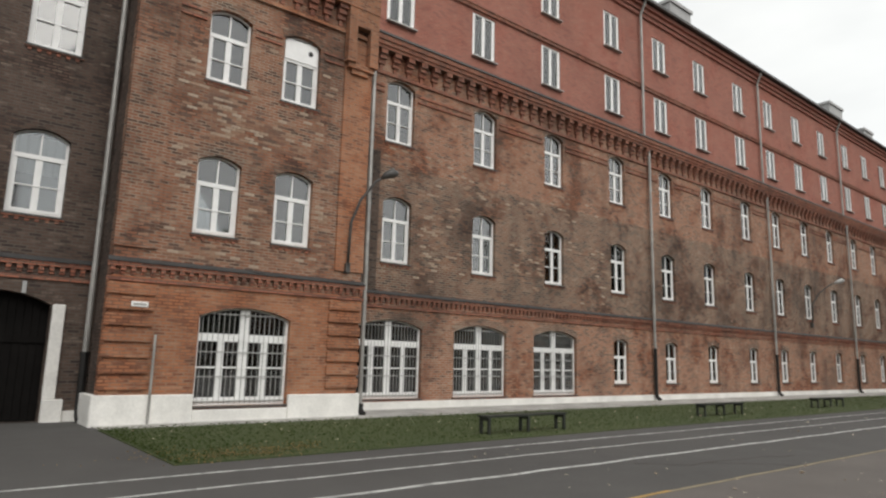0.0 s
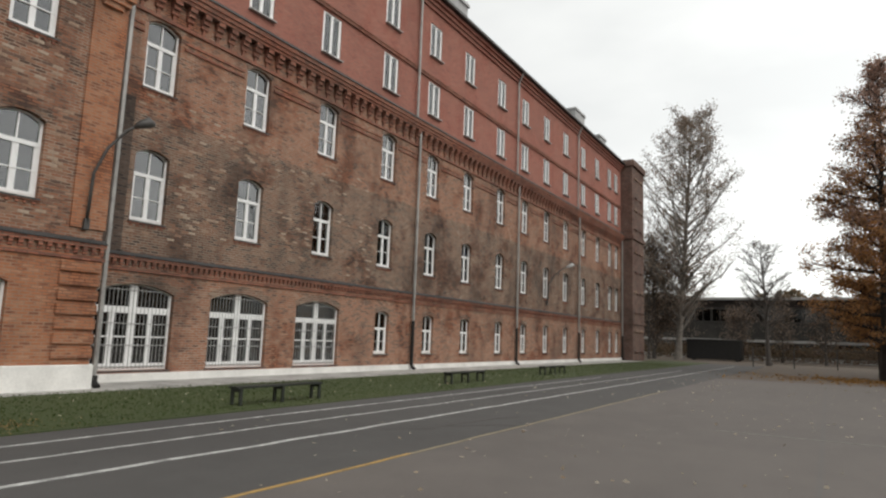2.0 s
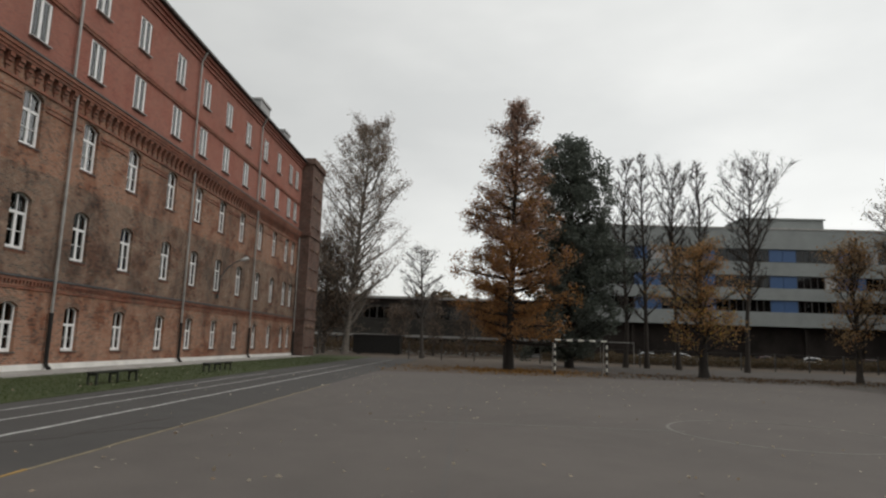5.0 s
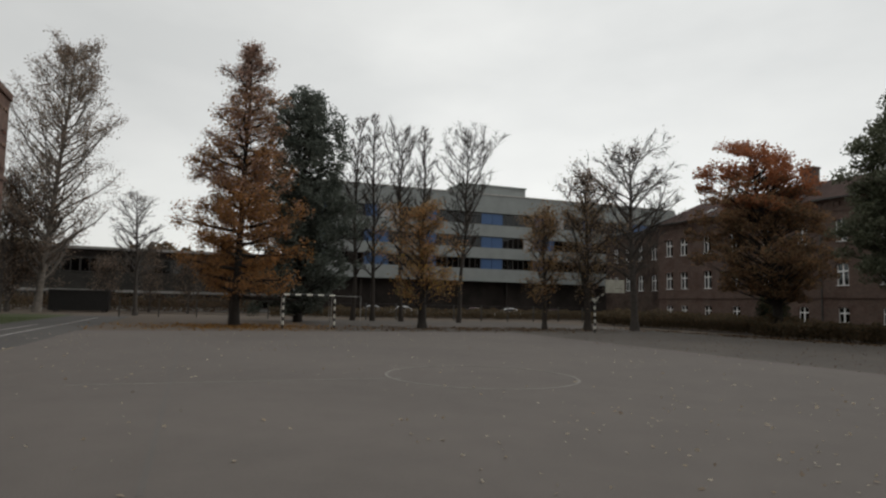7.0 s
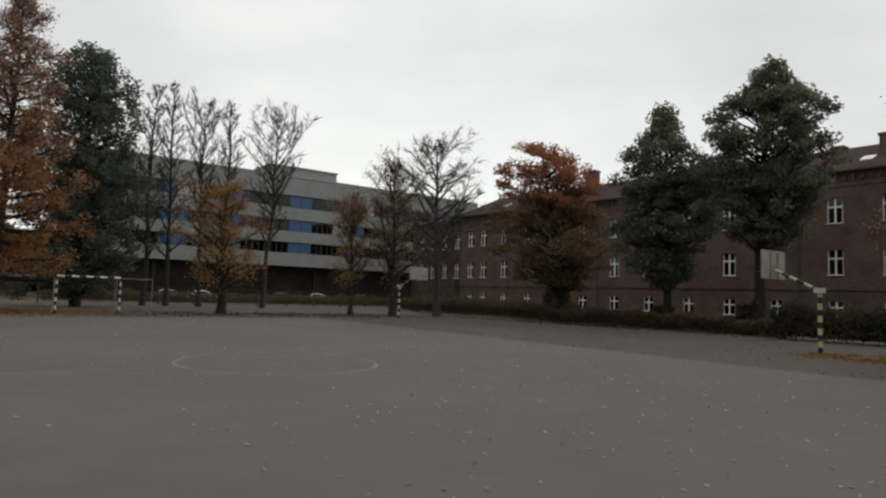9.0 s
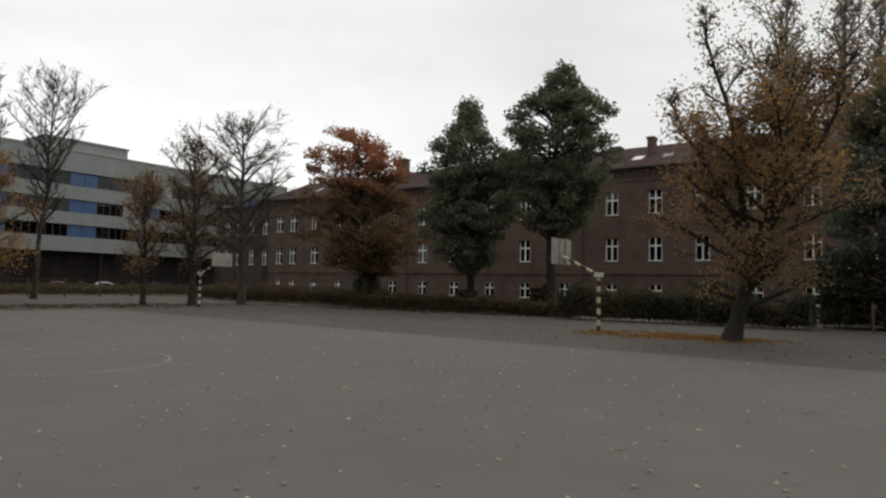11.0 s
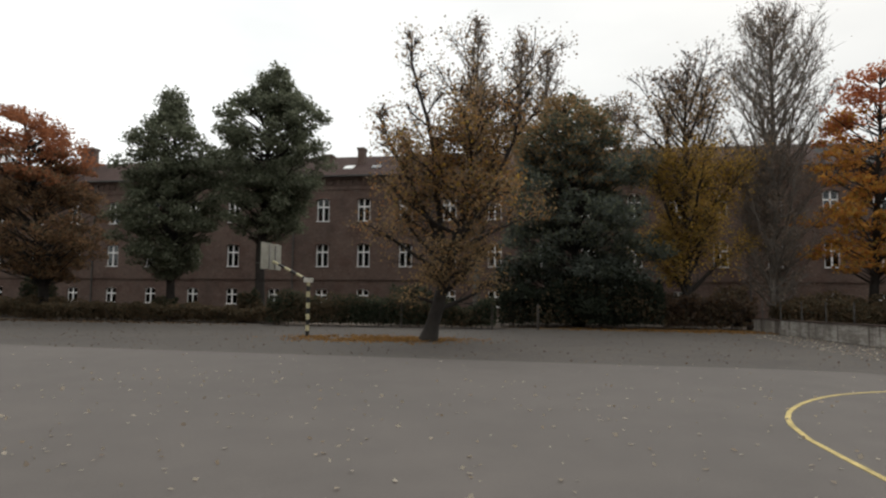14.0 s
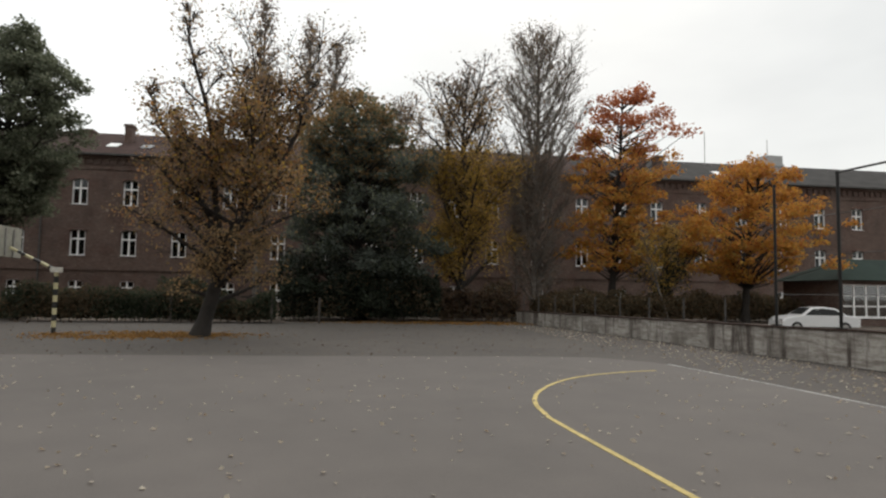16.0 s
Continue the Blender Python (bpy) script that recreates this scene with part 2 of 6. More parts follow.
M = {
    "brick_old": brick("old_brown_brick", [(0.205, 0.105, 0.069), (0.098, 0.062, 0.048), (0.315, 0.225, 0.165)], (0.300, 0.245, 0.195), (0.034, 0.029, 0.027), 0.78),
    "brick_mix": brick("mottled_orange_brick", [(0.320, 0.135, 0.078), (0.155, 0.078, 0.054), (0.385, 0.235, 0.160)], (0.345, 0.262, 0.205), (0.044, 0.035, 0.031), 0.72),
    "brick_orange": brick("orange_brick", [(0.375, 0.152, 0.078), (0.250, 0.105, 0.062), (0.415, 0.225, 0.140)], (0.330, 0.205, 0.140), (0.062, 0.041, 0.033), 0.58),
    "brick_red": brick("red_machine_brick", [(0.372, 0.148, 0.110), (0.318, 0.124, 0.095), (0.395, 0.186, 0.140)], (0.268, 0.146, 0.118), (0.165, 0.085, 0.070), 0.42),
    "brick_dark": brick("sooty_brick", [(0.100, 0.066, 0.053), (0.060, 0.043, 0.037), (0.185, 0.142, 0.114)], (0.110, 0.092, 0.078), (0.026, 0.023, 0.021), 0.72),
    "brick_trim": brick("dark_trim_brick", [(0.335, 0.130, 0.084), (0.215, 0.090, 0.064), (0.350, 0.170, 0.115)], (0.160, 0.106, 0.083), (0.070, 0.050, 0.043), 0.55),
    "brick_bay": brick("dark_maroon_brick", [(0.182, 0.104, 0.083), (0.120, 0.077, 0.064), (0.247, 0.179, 0.143)], (0.140, 0.111, 0.095), (0.052, 0.042, 0.036), 0.6),
    "brick_single": leaf_like("proud_old_brick", [(0.115, 0.075, 0.058), (0.20, 0.105, 0.070), (0.26, 0.135, 0.085), (0.34, 0.235, 0.165), (0.43, 0.34, 0.26)]),
    "brick_soot": brick("soot_streaked_bay_brick", [(0.268, 0.118, 0.071), (0.118, 0.064, 0.047), (0.345, 0.220, 0.155)], (0.310, 0.235, 0.180), (0.036, 0.030, 0.027), 0.82),
    "rust": plain("rust_brown_coping_tiles", (0.060, 0.040, 0.032), 0.9, 0.3, 2, shine=0.2),
    "brick_far": brick("maroon_brick", [(0.136, 0.087, 0.071), (0.106, 0.067, 0.057), (0.199, 0.148, 0.125)], (0.136, 0.109, 0.093), (0.059, 0.047, 0.042), 0.5),
    "white": plain("white_window_paint", (0.86, 0.86, 0.85), 0.45, 0.06),
    "lime": plain("whitewashed_plaster", (0.80, 0.785, 0.75), 0.85, 0.13, 1.2, bump=0.4),
    "tin": plain("grey_zinc_sheet", (0.40, 0.39, 0.37), 0.5, 0.2, 2, 0.4),
    "tin_dark": plain("dark_tarnished_sheet", (0.085, 0.08, 0.075), 0.55, 0.25, 2, 0.2),
    "grille": plain("grey_painted_bars", (0.40, 0.40, 0.39), 0.5, 0.15),
    "black": plain("black_iron", (0.018, 0.017, 0.016), 0.55, 0.3, 4, 0.3),
    "gate": plain("dark_gate_boards", (0.009, 0.008, 0.0075), 0.9, 0.3, 2, shine=0.1),
    # room plaster darkened in its colour, for the lack of light indoors
    "inside": plain("shade_toned_room_plaster", (0.10, 0.095, 0.09), 0.9, 0.2, 0.6),
    "curtain": plain("pale_net_curtain", (0.84, 0.83, 0.80), 0.9, 0.12, 2.5, bump=0.4),
    "roof": plain("dark_roof_sheet", (0.05, 0.047, 0.045), 0.9, 0.25, 0.7, shine=0.15),
    "roof_red": plain("red_brown_roof_tiles", (0.066, 0.042, 0.037), 0.95, 0.22, 1.0, bump=0.5, shine=0.1),
    "stucco": plain("pale_grey_render", (0.42, 0.42, 0.42), 0.85, 0.12, 1.5),
    "concrete": plain("weathered_concrete", (0.40, 0.385, 0.36), 0.9, 0.28, 1.1, bump=0.5),
    "wallwash": limewashed("flaking_limewash", (0.50, 0.475, 0.435), (0.205, 0.18, 0.155), (0.045, 0.033, 0.027)),
    "bark_dark": plain("dark_wet_bark", (0.030, 0.025, 0.021), 0.95, 0.3, 5, bump=0.9),
    "bench": plain("dark_green_bench_wood", (0.030, 0.034, 0.026), 0.6, 0.3, 6),
    "bark": plain("grey_brown_bark", (0.046, 0.037, 0.030), 0.95, 0.3, 5, bump=0.9),
    "bark_grey": plain("lead_grey_bark", (0.085, 0.074, 0.065), 0.95, 0.3, 4, bump=0.8),
    "bark_pale": plain("pale_grey_bark", (0.19, 0.168, 0.145), 0.95, 0.3, 4, bump=0.8),
    "blue": plain("blue_facade_panel", (0.055, 0.115, 0.25), 0.4, 0.08),
    "band": plain("pale_cement_panel", (0.27, 0.29, 0.285), 0.8, 0.10, 0.5),
    "hallwall": plain("grey_brown_cladding", (0.054, 0.051, 0.046), 0.9, 0.3, 0.4, shine=0.2),
    "brownwall": plain("brown_cladding", (0.034, 0.028, 0.025), 0.9, 0.3, 0.4, shine=0.2),
    "post_white": plain("white_post_paint", (0.66, 0.65, 0.58), 0.5, 0.15, 6),
    "post_yellow": plain("yellowed_post_paint", (0.62, 0.57, 0.34), 0.5, 0.15, 6),
    "post_black": plain("black_post_paint", (0.02, 0.02, 0.02), 0.5, 0.2, 6),
    "board": plain("chalky_backboard", (0.40, 0.39, 0.33), 0.6, 0.2, 3),
    "green_roof": plain("green_painted_roof_sheet", (0.022, 0.036, 0.030), 0.9, 0.15, 1, shine=0.1),
    "car_white": plain("white_car_paint", (0.70, 0.70, 0.70), 0.25, 0.03, bump=0.0),
    "car_dark": plain("dark_car_paint", (0.05, 0.015, 0.015), 0.25, 0.05, bump=0.0),
    "car_silver": plain("silver_car_paint", (0.40, 0.41, 0.42), 0.25, 0.04, bump=0.0),
    "rubber": plain("tyre_rubber", (0.015, 0.015, 0.015), 0.85, 0.2),
    "line_white": plain("worn_white_road_paint", (0.52, 0.52, 0.50), 0.8, 0.42, 3.2, spread=1.85),
    "line_faint": plain("faded_white_road_paint", (0.225, 0.212, 0.195), 0.9, 0.2, 3),
    "line_yellow": plain("worn_yellow_road_paint", (0.54, 0.42, 0.15), 0.8, 0.25, 5),
    "line_orange": plain("worn_orange_road_paint", (0.40, 0.25, 0.075), 0.8, 0.25, 3),
    "line_tan": plain("faded_yellow_road_paint", (0.24, 0.20, 0.13), 0.85, 0.2, 3),
    "ground": ground_mat("trodden_earth", (0.072, 0.056, 0.043), (0.047, 0.038, 0.031), (0.102, 0.076, 0.055), 0.6),
    "court": ground_mat("court_asphalt", (0.104, 0.091, 0.082), (0.083, 0.073, 0.066), (0.125, 0.109, 0.098)),
    "track": ground_mat("track_asphalt", (0.062, 0.058, 0.055), (0.047, 0.044, 0.042), (0.078, 0.074, 0.070)),
    "crack": ground_mat("crack_shadowed_dirt", (0.062, 0.056, 0.050), (0.05, 0.045, 0.04), (0.08, 0.07, 0.065)),
    "ledge": plain("black_tarnished_ledge_sheet", (0.045, 0.043, 0.042), 0.6, 0.3, 2),
    "seam": ground_mat("asphalt_seam_fill", (0.098, 0.090, 0.083), (0.085, 0.078, 0.072), (0.115, 0.105, 0.098)),
    "yard": ground_mat("old_yard_asphalt", (0.058, 0.050, 0.044), (0.040, 0.034, 0.031), (0.082, 0.070, 0.060), 0.35, (0.172, 0.112, 0.060)),
    "grass": ground_mat("lawn_soil", (0.038, 0.056, 0.011), (0.030, 0.047, 0.010), (0.050, 0.061, 0.015), 0.12, (0.122, 0.087, 0.035)),
    "glass": glass("window_glass", 2.7),
    "glass_clear": glass("bright_window_glass", 2.2, (0.93, 0.95, 0.95)),
    "glass_dark": glass("dark_window_glass", 1.6, (0.35, 0.38, 0.40)),
    "blade": leaf("grass_blades", [(0.042, 0.066, 0.013), (0.046, 0.071, 0.014), (0.057, 0.074, 0.018)]),
    "lf_larch": leaf("rust_larch_needles", [(0.279, 0.134, 0.061), (0.447, 0.223, 0.078), (0.347, 0.184, 0.078), (0.179, 0.123, 0.068)]),
    "lf_larch_top": leaf("thin_pinkish_brown_needles", [(0.286, 0.189, 0.150), (0.390, 0.240, 0.182), (0.195, 0.150, 0.124)]),
    "lf_spruce": leaf("grey_green_needles", [(0.074, 0.088, 0.073), (0.106, 0.122, 0.102), (0.150, 0.165, 0.140)]),
    "lf_green": leaf("deep_green_leaves", [(0.073, 0.084, 0.054), (0.115, 0.129, 0.083), (0.158, 0.171, 0.112), (0.219, 0.230, 0.168)]),
    "lf_oak": leaf("olive_brown_oak_leaves", [(0.110, 0.076, 0.049), (0.218, 0.128, 0.073), (0.299, 0.168, 0.084), (0.146, 0.120, 0.076)]),
    "lf_maple_red": leaf("red_maple_leaves", [(0.40, 0.13, 0.06), (0.50, 0.18, 0.075), (0.34, 0.11, 0.055)]),
    # near-black tone: the shade low under the crowns is put into this colour
    "lf_dark": leaf("shade_toned_evergreen_leaves", [(0.018, 0.022, 0.016), (0.027, 0.035, 0.021), (0.040, 0.046, 0.030)]),
    "lf_oak_top": leaf("rusty_oak_leaves", [(0.230, 0.098, 0.052), (0.414, 0.161, 0.075), (0.322, 0.138, 0.069)]),
    "lf_litter_brown": leaf("brown_leaf_litter", [(0.12, 0.075, 0.04), (0.07, 0.05, 0.035), (0.19, 0.12, 0.06), (0.10, 0.08, 0.065)]),
    "lf_maple": leaf("orange_maple_leaves", [(0.40, 0.15, 0.045), (0.56, 0.25, 0.05), (0.58, 0.32, 0.06), (0.30, 0.14, 0.05)]),
    "lf_yellow": leaf("yellow_autumn_leaves", [(0.336, 0.230, 0.062), (0.627, 0.392, 0.078), (0.258, 0.202, 0.067), (0.515, 0.302, 0.067)]),
    "lf_brown": leaf("olive_brown_leaves", [(0.179, 0.139, 0.082), (0.292, 0.191, 0.097), (0.380, 0.235, 0.103), (0.138, 0.120, 0.074)]),
    "lf_dry": leaf("dry_brown_leaves", [(0.220, 0.172, 0.138), (0.303, 0.220, 0.165), (0.165, 0.138, 0.117)]),
    "lf_hedge": leaf("hedge_leaves", [(0.030, 0.042, 0.026), (0.050, 0.062, 0.036), (0.080, 0.082, 0.054)]),
    "lf_hedge_brown": leaf("brown_hedge_leaves", [(0.076, 0.069, 0.043), (0.119, 0.090, 0.056), (0.161, 0.107, 0.060)]),
    "lf_veil": leaf("brown_twig_veil", [(0.055, 0.043, 0.034), (0.091, 0.062, 0.044), (0.130, 0.078, 0.044), (0.047, 0.040, 0.034)]),
    "lf_litter": leaf("leaf_litter", [(0.46, 0.42, 0.35), (0.34, 0.26, 0.18), (0.62, 0.56, 0.46), (0.26, 0.20, 0.15)]),
    "lf_litter_gold": leaf("golden_leaf_litter", [(0.28, 0.15, 0.045), (0.20, 0.10, 0.035), (0.36, 0.20, 0.055), (0.12, 0.075, 0.035)]),
}


# ---- building blocks ----
def box(bm, x0, x1, y0, y1, z0, z1):
    v = [bm.verts.new(p) for p in ((x0, y0, z0), (x1, y0, z0), (x1, y1, z0), (x0, y1, z0), (x0, y0, z1), (x1, y0, z1), (x1, y1, z1), (x0, y1, z1))]
    for f in ((3, 2, 1, 0), (4, 5, 6, 7), (0, 1, 5, 4), (1, 2, 6, 5), (2, 3, 7, 6), (3, 0, 4, 7)):
        bm.faces.new([v[i] for i in f])
    return bm


def boxes(*rows):
    bm = bmesh.new()
    for r in rows:
        box(bm, *r)
    return bm


def soft_box(x0, x1, y0, y1, z0, z1, r=0.02):
    bm = boxes((x0, x1, y0, y1, z0, z1))
    bmesh.ops.bevel(bm, geom=bm.edges[:], offset=r, segments=2, affect="EDGES")
    return bm


def prism(bm, outline, y0, y1):
    """An outline of (x, z) pairs, drawn out from y0 to y1."""
    a, b = [bm.verts.new((x, y0, z)) for x, z in outline], [bm.verts.new((x, y1, z)) for x, z in outline]
    bm.faces.new(a), bm.faces.new(b[::-1])
    for i in range(len(a)):
        j = (i + 1) % len(a)
        bm.faces.new((a[i], b[i], b[j], a[j]))
    return bm


def tube(bm, pts, radii, sides=8, caps=True):
    rings = []
    for i, p in enumerate(pts):
        p = Vector(p)
        d = (Vector(pts[min(i + 1, len(pts) - 1)]) - Vector(pts[max(i - 1, 0)])).normalized()
        u = d.orthogonal().normalized()
        if i:
            u = (keep - d * keep.dot(d)).normalized()
        keep, w = u, d.cross(u)
        r = radii[i] if isinstance(radii, (list, tuple)) else radii
        rings.append([bm.verts.new(p + (u * math.cos(k * math.tau / sides) + w * math.sin(k * math.tau / sides)) * r) for k in range(sides)])
    for a, b in zip(rings, rings[1:]):
        for k in range(sides):
            bm.faces.new((a[k], a[(k + 1) % sides], b[(k + 1) % sides], b[k]))
    if caps:
        bm.faces.new(rings[0][::-1]), bm.faces.new(rings[-1])
    return bm


def to_mesh(name, bm, mat, smooth=False):
    me = bpy.data.meshes.new(name)
    bmesh.ops.recalc_face_normals(bm, faces=bm.faces[:])
    bm.to_mesh(me)
    bm.free()
    me.materials.append(mat)
    if smooth:
        me.polygons.foreach_set("use_smooth", [True] * len(me.polygons))
    return me


def thing(name, at, label, category, group="", kind=""):
    ob = new(name)
    ob.location = at
    return tagged(ob, label, category, group, kind)


def whole(name, bm, mat, label, category, group="", kind="", smooth=False):
    return tagged(new(name, to_mesh(name, bm, mat, smooth)), label, category, group, kind)


def part(name, bm, mat, parent, label="", smooth=False):
    """One mesh part in world coordinates under a thing that stands unturned, or under a part that is itself in world coordinates."""
    ob = new(name, bm if isinstance(bm, bpy.types.Mesh) else to_mesh(name, bm, mat, smooth))
    ob.parent = parent
    root = parent if parent.parent is None else parent.parent
    ob.matrix_parent_inverse = Matrix.Translation(-root.location)
    if parent.parent is not None:
        ob.matrix_parent_inverse = Matrix.Identity(4)
    return tagged(ob, label)


def piece(name, me, at, parent, label="", turn=0.0):
    """A part that shares its mesh, drawn round its own origin: at is in the parent's coordinates."""
    ob = new(name, me)
    ob.parent = parent
    ob.location = at
    ob.rotation_euler = (0, 0, turn)
    return tagged(ob, label)


def sheet(name, x0, x1, y0, y1, z, mat, label, category, thick=0.05):
    return whole(name, boxes((x0, x1, y0, y1, z - thick, z)), mat, label, category, kind="structure")


# ---- the ground ----
whole("ground", boxes((-1500, 1500, -1500, 1500, -0.3, -0.012)), M["ground"], "bare trodden earth with scattered fallen leaves", "ground", kind="structure")
sheet("yard", -12.1, 62, -34, -8, 0.0, M["yard"], "dark old asphalt yard strewn with leaves", "yard")
bm = bmesh.new()
rim = [(-8.4, 5.25), (-8.35, -4.0), (-8.05, -11.8), (-7.9, -13.4), (-7.6, -15.0), (-6.6, -16.2), (-5.0, -16.5), (-1.0, -16.55), (10.0, -17.1), (19.5, -17.8), (28.5, -18.4), (36.5, -18.6), (36.5, 5.25)]
top, low = [bm.verts.new((a, b, 0.006)) for a, b in rim], [bm.verts.new((a, b, -0.044)) for a, b in rim]
bm.faces.new(top), bm.faces.new(low[::-1])
for i in range(len(rim)):
    j = (i + 1) % len(rim)
    bm.faces.new((top[i], low[i], low[j], top[j]))
whole("court", bm, M["court"], "worn grey brown asphalt sports court", "court", kind="structure")
sheet("track", -30, 66, 5.25, 10.28, 0.003, M["track"], "darker grey asphalt running track beside the lawn", "track")
sheet("pavement", -20, 2.95, 10.28, 17.58, 0.002, M["track"], "grey asphalt drive in front of the gate", "pavement")
sheet("lawn", 2.95, 68, 10.28, 15.6, 0.02, M["grass"], "mown green lawn strip along the brick building", "lawn")
sheet("apron", 2.95, 63, 15.3, 17.58, 0.025, M["concrete"], "narrow worn concrete apron along the plinth", "pavement")

rng = np.random.default_rng(5)


def quads(name, centers, sizes, normals_up, mat, tall=1.0, rng=rng):
    """Many small leaves in one mesh: each a bent pair of triangles."""
    n = len(centers)
    a = rng.normal(size=(n, 3))
    a[:, 2] *= normals_up
    a /= np.linalg.norm(a, axis=1)[:, None]
    b = rng.normal(size=(n, 3))
    b[:, 2] *= min(1.0, normals_up * 1.6)
    b -= (b * a).sum(1)[:, None] * a
    b /= np.linalg.norm(b, axis=1)[:, None]
    c = np.cross(a, b)
    s = np.asarray(sizes)[:, None]
    v = np.stack([centers - a * s * tall, centers + b * s * 0.55 + c * s * 0.15, centers + a * s * tall, centers - b * s * 0.55 + c * s * 0.15], 1)
    me = bpy.data.meshes.new(name)
    me.vertices.add(4 * n), me.loops.add(4 * n), me.polygons.add(n)
    me.vertices.foreach_set("co", v.astype(np.float32).ravel())
    me.loops.foreach_set("vertex_index", np.arange(4 * n, dtype=np.int32))
    me.polygons.foreach_set("loop_start", np.arange(0, 4 * n, 4, dtype=np.int32))
    me.update(calc_edges=True)
    me.materials.append(mat)
    return me


# ---- painted lines ----
def line(name, pts, width, mat, label, z=0.012):
    bm = bmesh.new()
    left, right = [], []
    for i, p in enumerate(pts):
        a, b = Vector(pts[max(0, i - 1)]), Vector(pts[min(len(pts) - 1, i + 1)])
        d = (b - a).normalized()
        nrm = Vector((-d.y, d.x)) * width / 2
        w = Vector(p)
        left.append([bm.verts.new((*(w + nrm), h)) for h in (z, 0)])
        right.append([bm.verts.new((*(w - nrm), h)) for h in (z, 0)])
    for i in range(len(pts) - 1):
        bm.faces.new((right[i][0], right[i + 1][0], left[i + 1][0], left[i][0]))
        bm.faces.new((left[i][0], left[i + 1][0], left[i + 1][1], left[i][1]))
        bm.faces.new((right[i][1], right[i + 1][1], right[i + 1][0], right[i][0]))
    return whole(name, bm, mat, label, "line", kind="structure")


def wobbly(x0, x1, y, amp=0.02, n=90):
    return [(x0 + (x1 - x0) * i / n, y + amp * noise.noise((x0 + (x1 - x0) * i / n * 0.9, y, 0))) for i in range(n + 1)]


line("track_line", wobbly(-4, 30, 9.45), 0.04, M["line_white"], "thin worn white lane line on the track")
line("track_line", wobbly(-4, 44, 8.43, 0.05), 0.042, M["line_white"], "thin worn white lane line on the track")
line("track_line", wobbly(-4, 60, 7.21, 0.06), 0.075, M["line_white"], "bold white lane line on the track")
line("court_line", wobbly(2.0, 7.6, 5.26, 0.03), 0.06, M["line_orange"], "worn yellow side line of the court")
line("court_line", wobbly(7.6, 24.0, 5.26, 0.03), 0.06, M["line_tan"], "faded yellow side line of the court")
line("court_line", [(13.65, -4.2), (13.65, -1.0), (13.65, 2.2)], 0.06, M["line_faint"], "faded white centre line of the court")
line("court_circle", [(13.75 + 2.35 * math.cos(a * math.tau / 64), -6.15 + 2.15 * math.sin(a * math.tau / 64)) for a in range(65)], 0.07, M["line_faint"], "faded white centre circle of the court")
line("goal_area_line", [(-3.02, 0.5), (-2.98, -3), (-2.88, -6.0), (-2.82, -7.5), (-2.8, -8.4)] + [(-2.83, -8.7), (-2.9, -9.3), (-3.02, -9.8), (-3.2, -10.3), (-3.42, -10.75), (-3.68, -11.2), (-3.97, -11.62), (-4.31, -12.03), (-4.7, -12.4), (-5.14, -12.71), (-5.55, -12.94), (-6.0, -13.13), (-6.4, -13.27), (-6.8, -13.37)], 0.07, M["line_yellow"], "yellow curved goal area line on the court")
line("end_line", [(-7.72, -14.6), (-7.8, -13.6), (-7.95, -11.8), (-8.15, -8), (-8.3, 0)], 0.05, M["line_white"], "worn white end line of the court")
for pts in ([(9.2, 6.9), (9.9, 6.3), (10.3, 6.35), (11.2, 5.7), (11.6, 5.2)], [(10.3, 6.35), (11.8, 6.2), (12.9, 5.9)]):
    fine = []
    for (xa, ya), (xb, yb) in zip(pts, pts[1:]):
        for i in range(8):
            xx, yy = xa + (xb - xa) * i / 8, ya + (yb - ya) * i / 8
            fine.append((xx + 0.10 * noise.noise((xx * 2.3, yy * 2.3, 1)), yy + 0.10 * noise.noise((xx * 2.3, yy * 2.3, 7))))
    line("crack", fine, 0.035, M["crack"], "thin dark crack in the asphalt", 0.009)
seam = bmesh.new()
box(seam, 6.0, 36.4, 0.40, 0.46, 0.0, 0.009)
whole("asphalt_seam", seam, M["seam"], "dark straight seam patched into the asphalt", "seam", kind="structure")


# ---- walls with openings ----
def arc(a, b, zs, rise, n=8):
    """The head of an opening from a to b: points from left to right."""
    if rise <= 0:
        return [(a, zs), (b, zs)]
    w = (b - a) / 2
    r = (w * w + rise * rise) / (2 * rise)
    half = math.asin(min(1, w / r))
    return [((a + b) / 2 + r * math.sin(half * (2 * i / n - 1)), zs + rise - r + r * math.cos(half * (2 * i / n - 1))) for i in range(n + 1)]


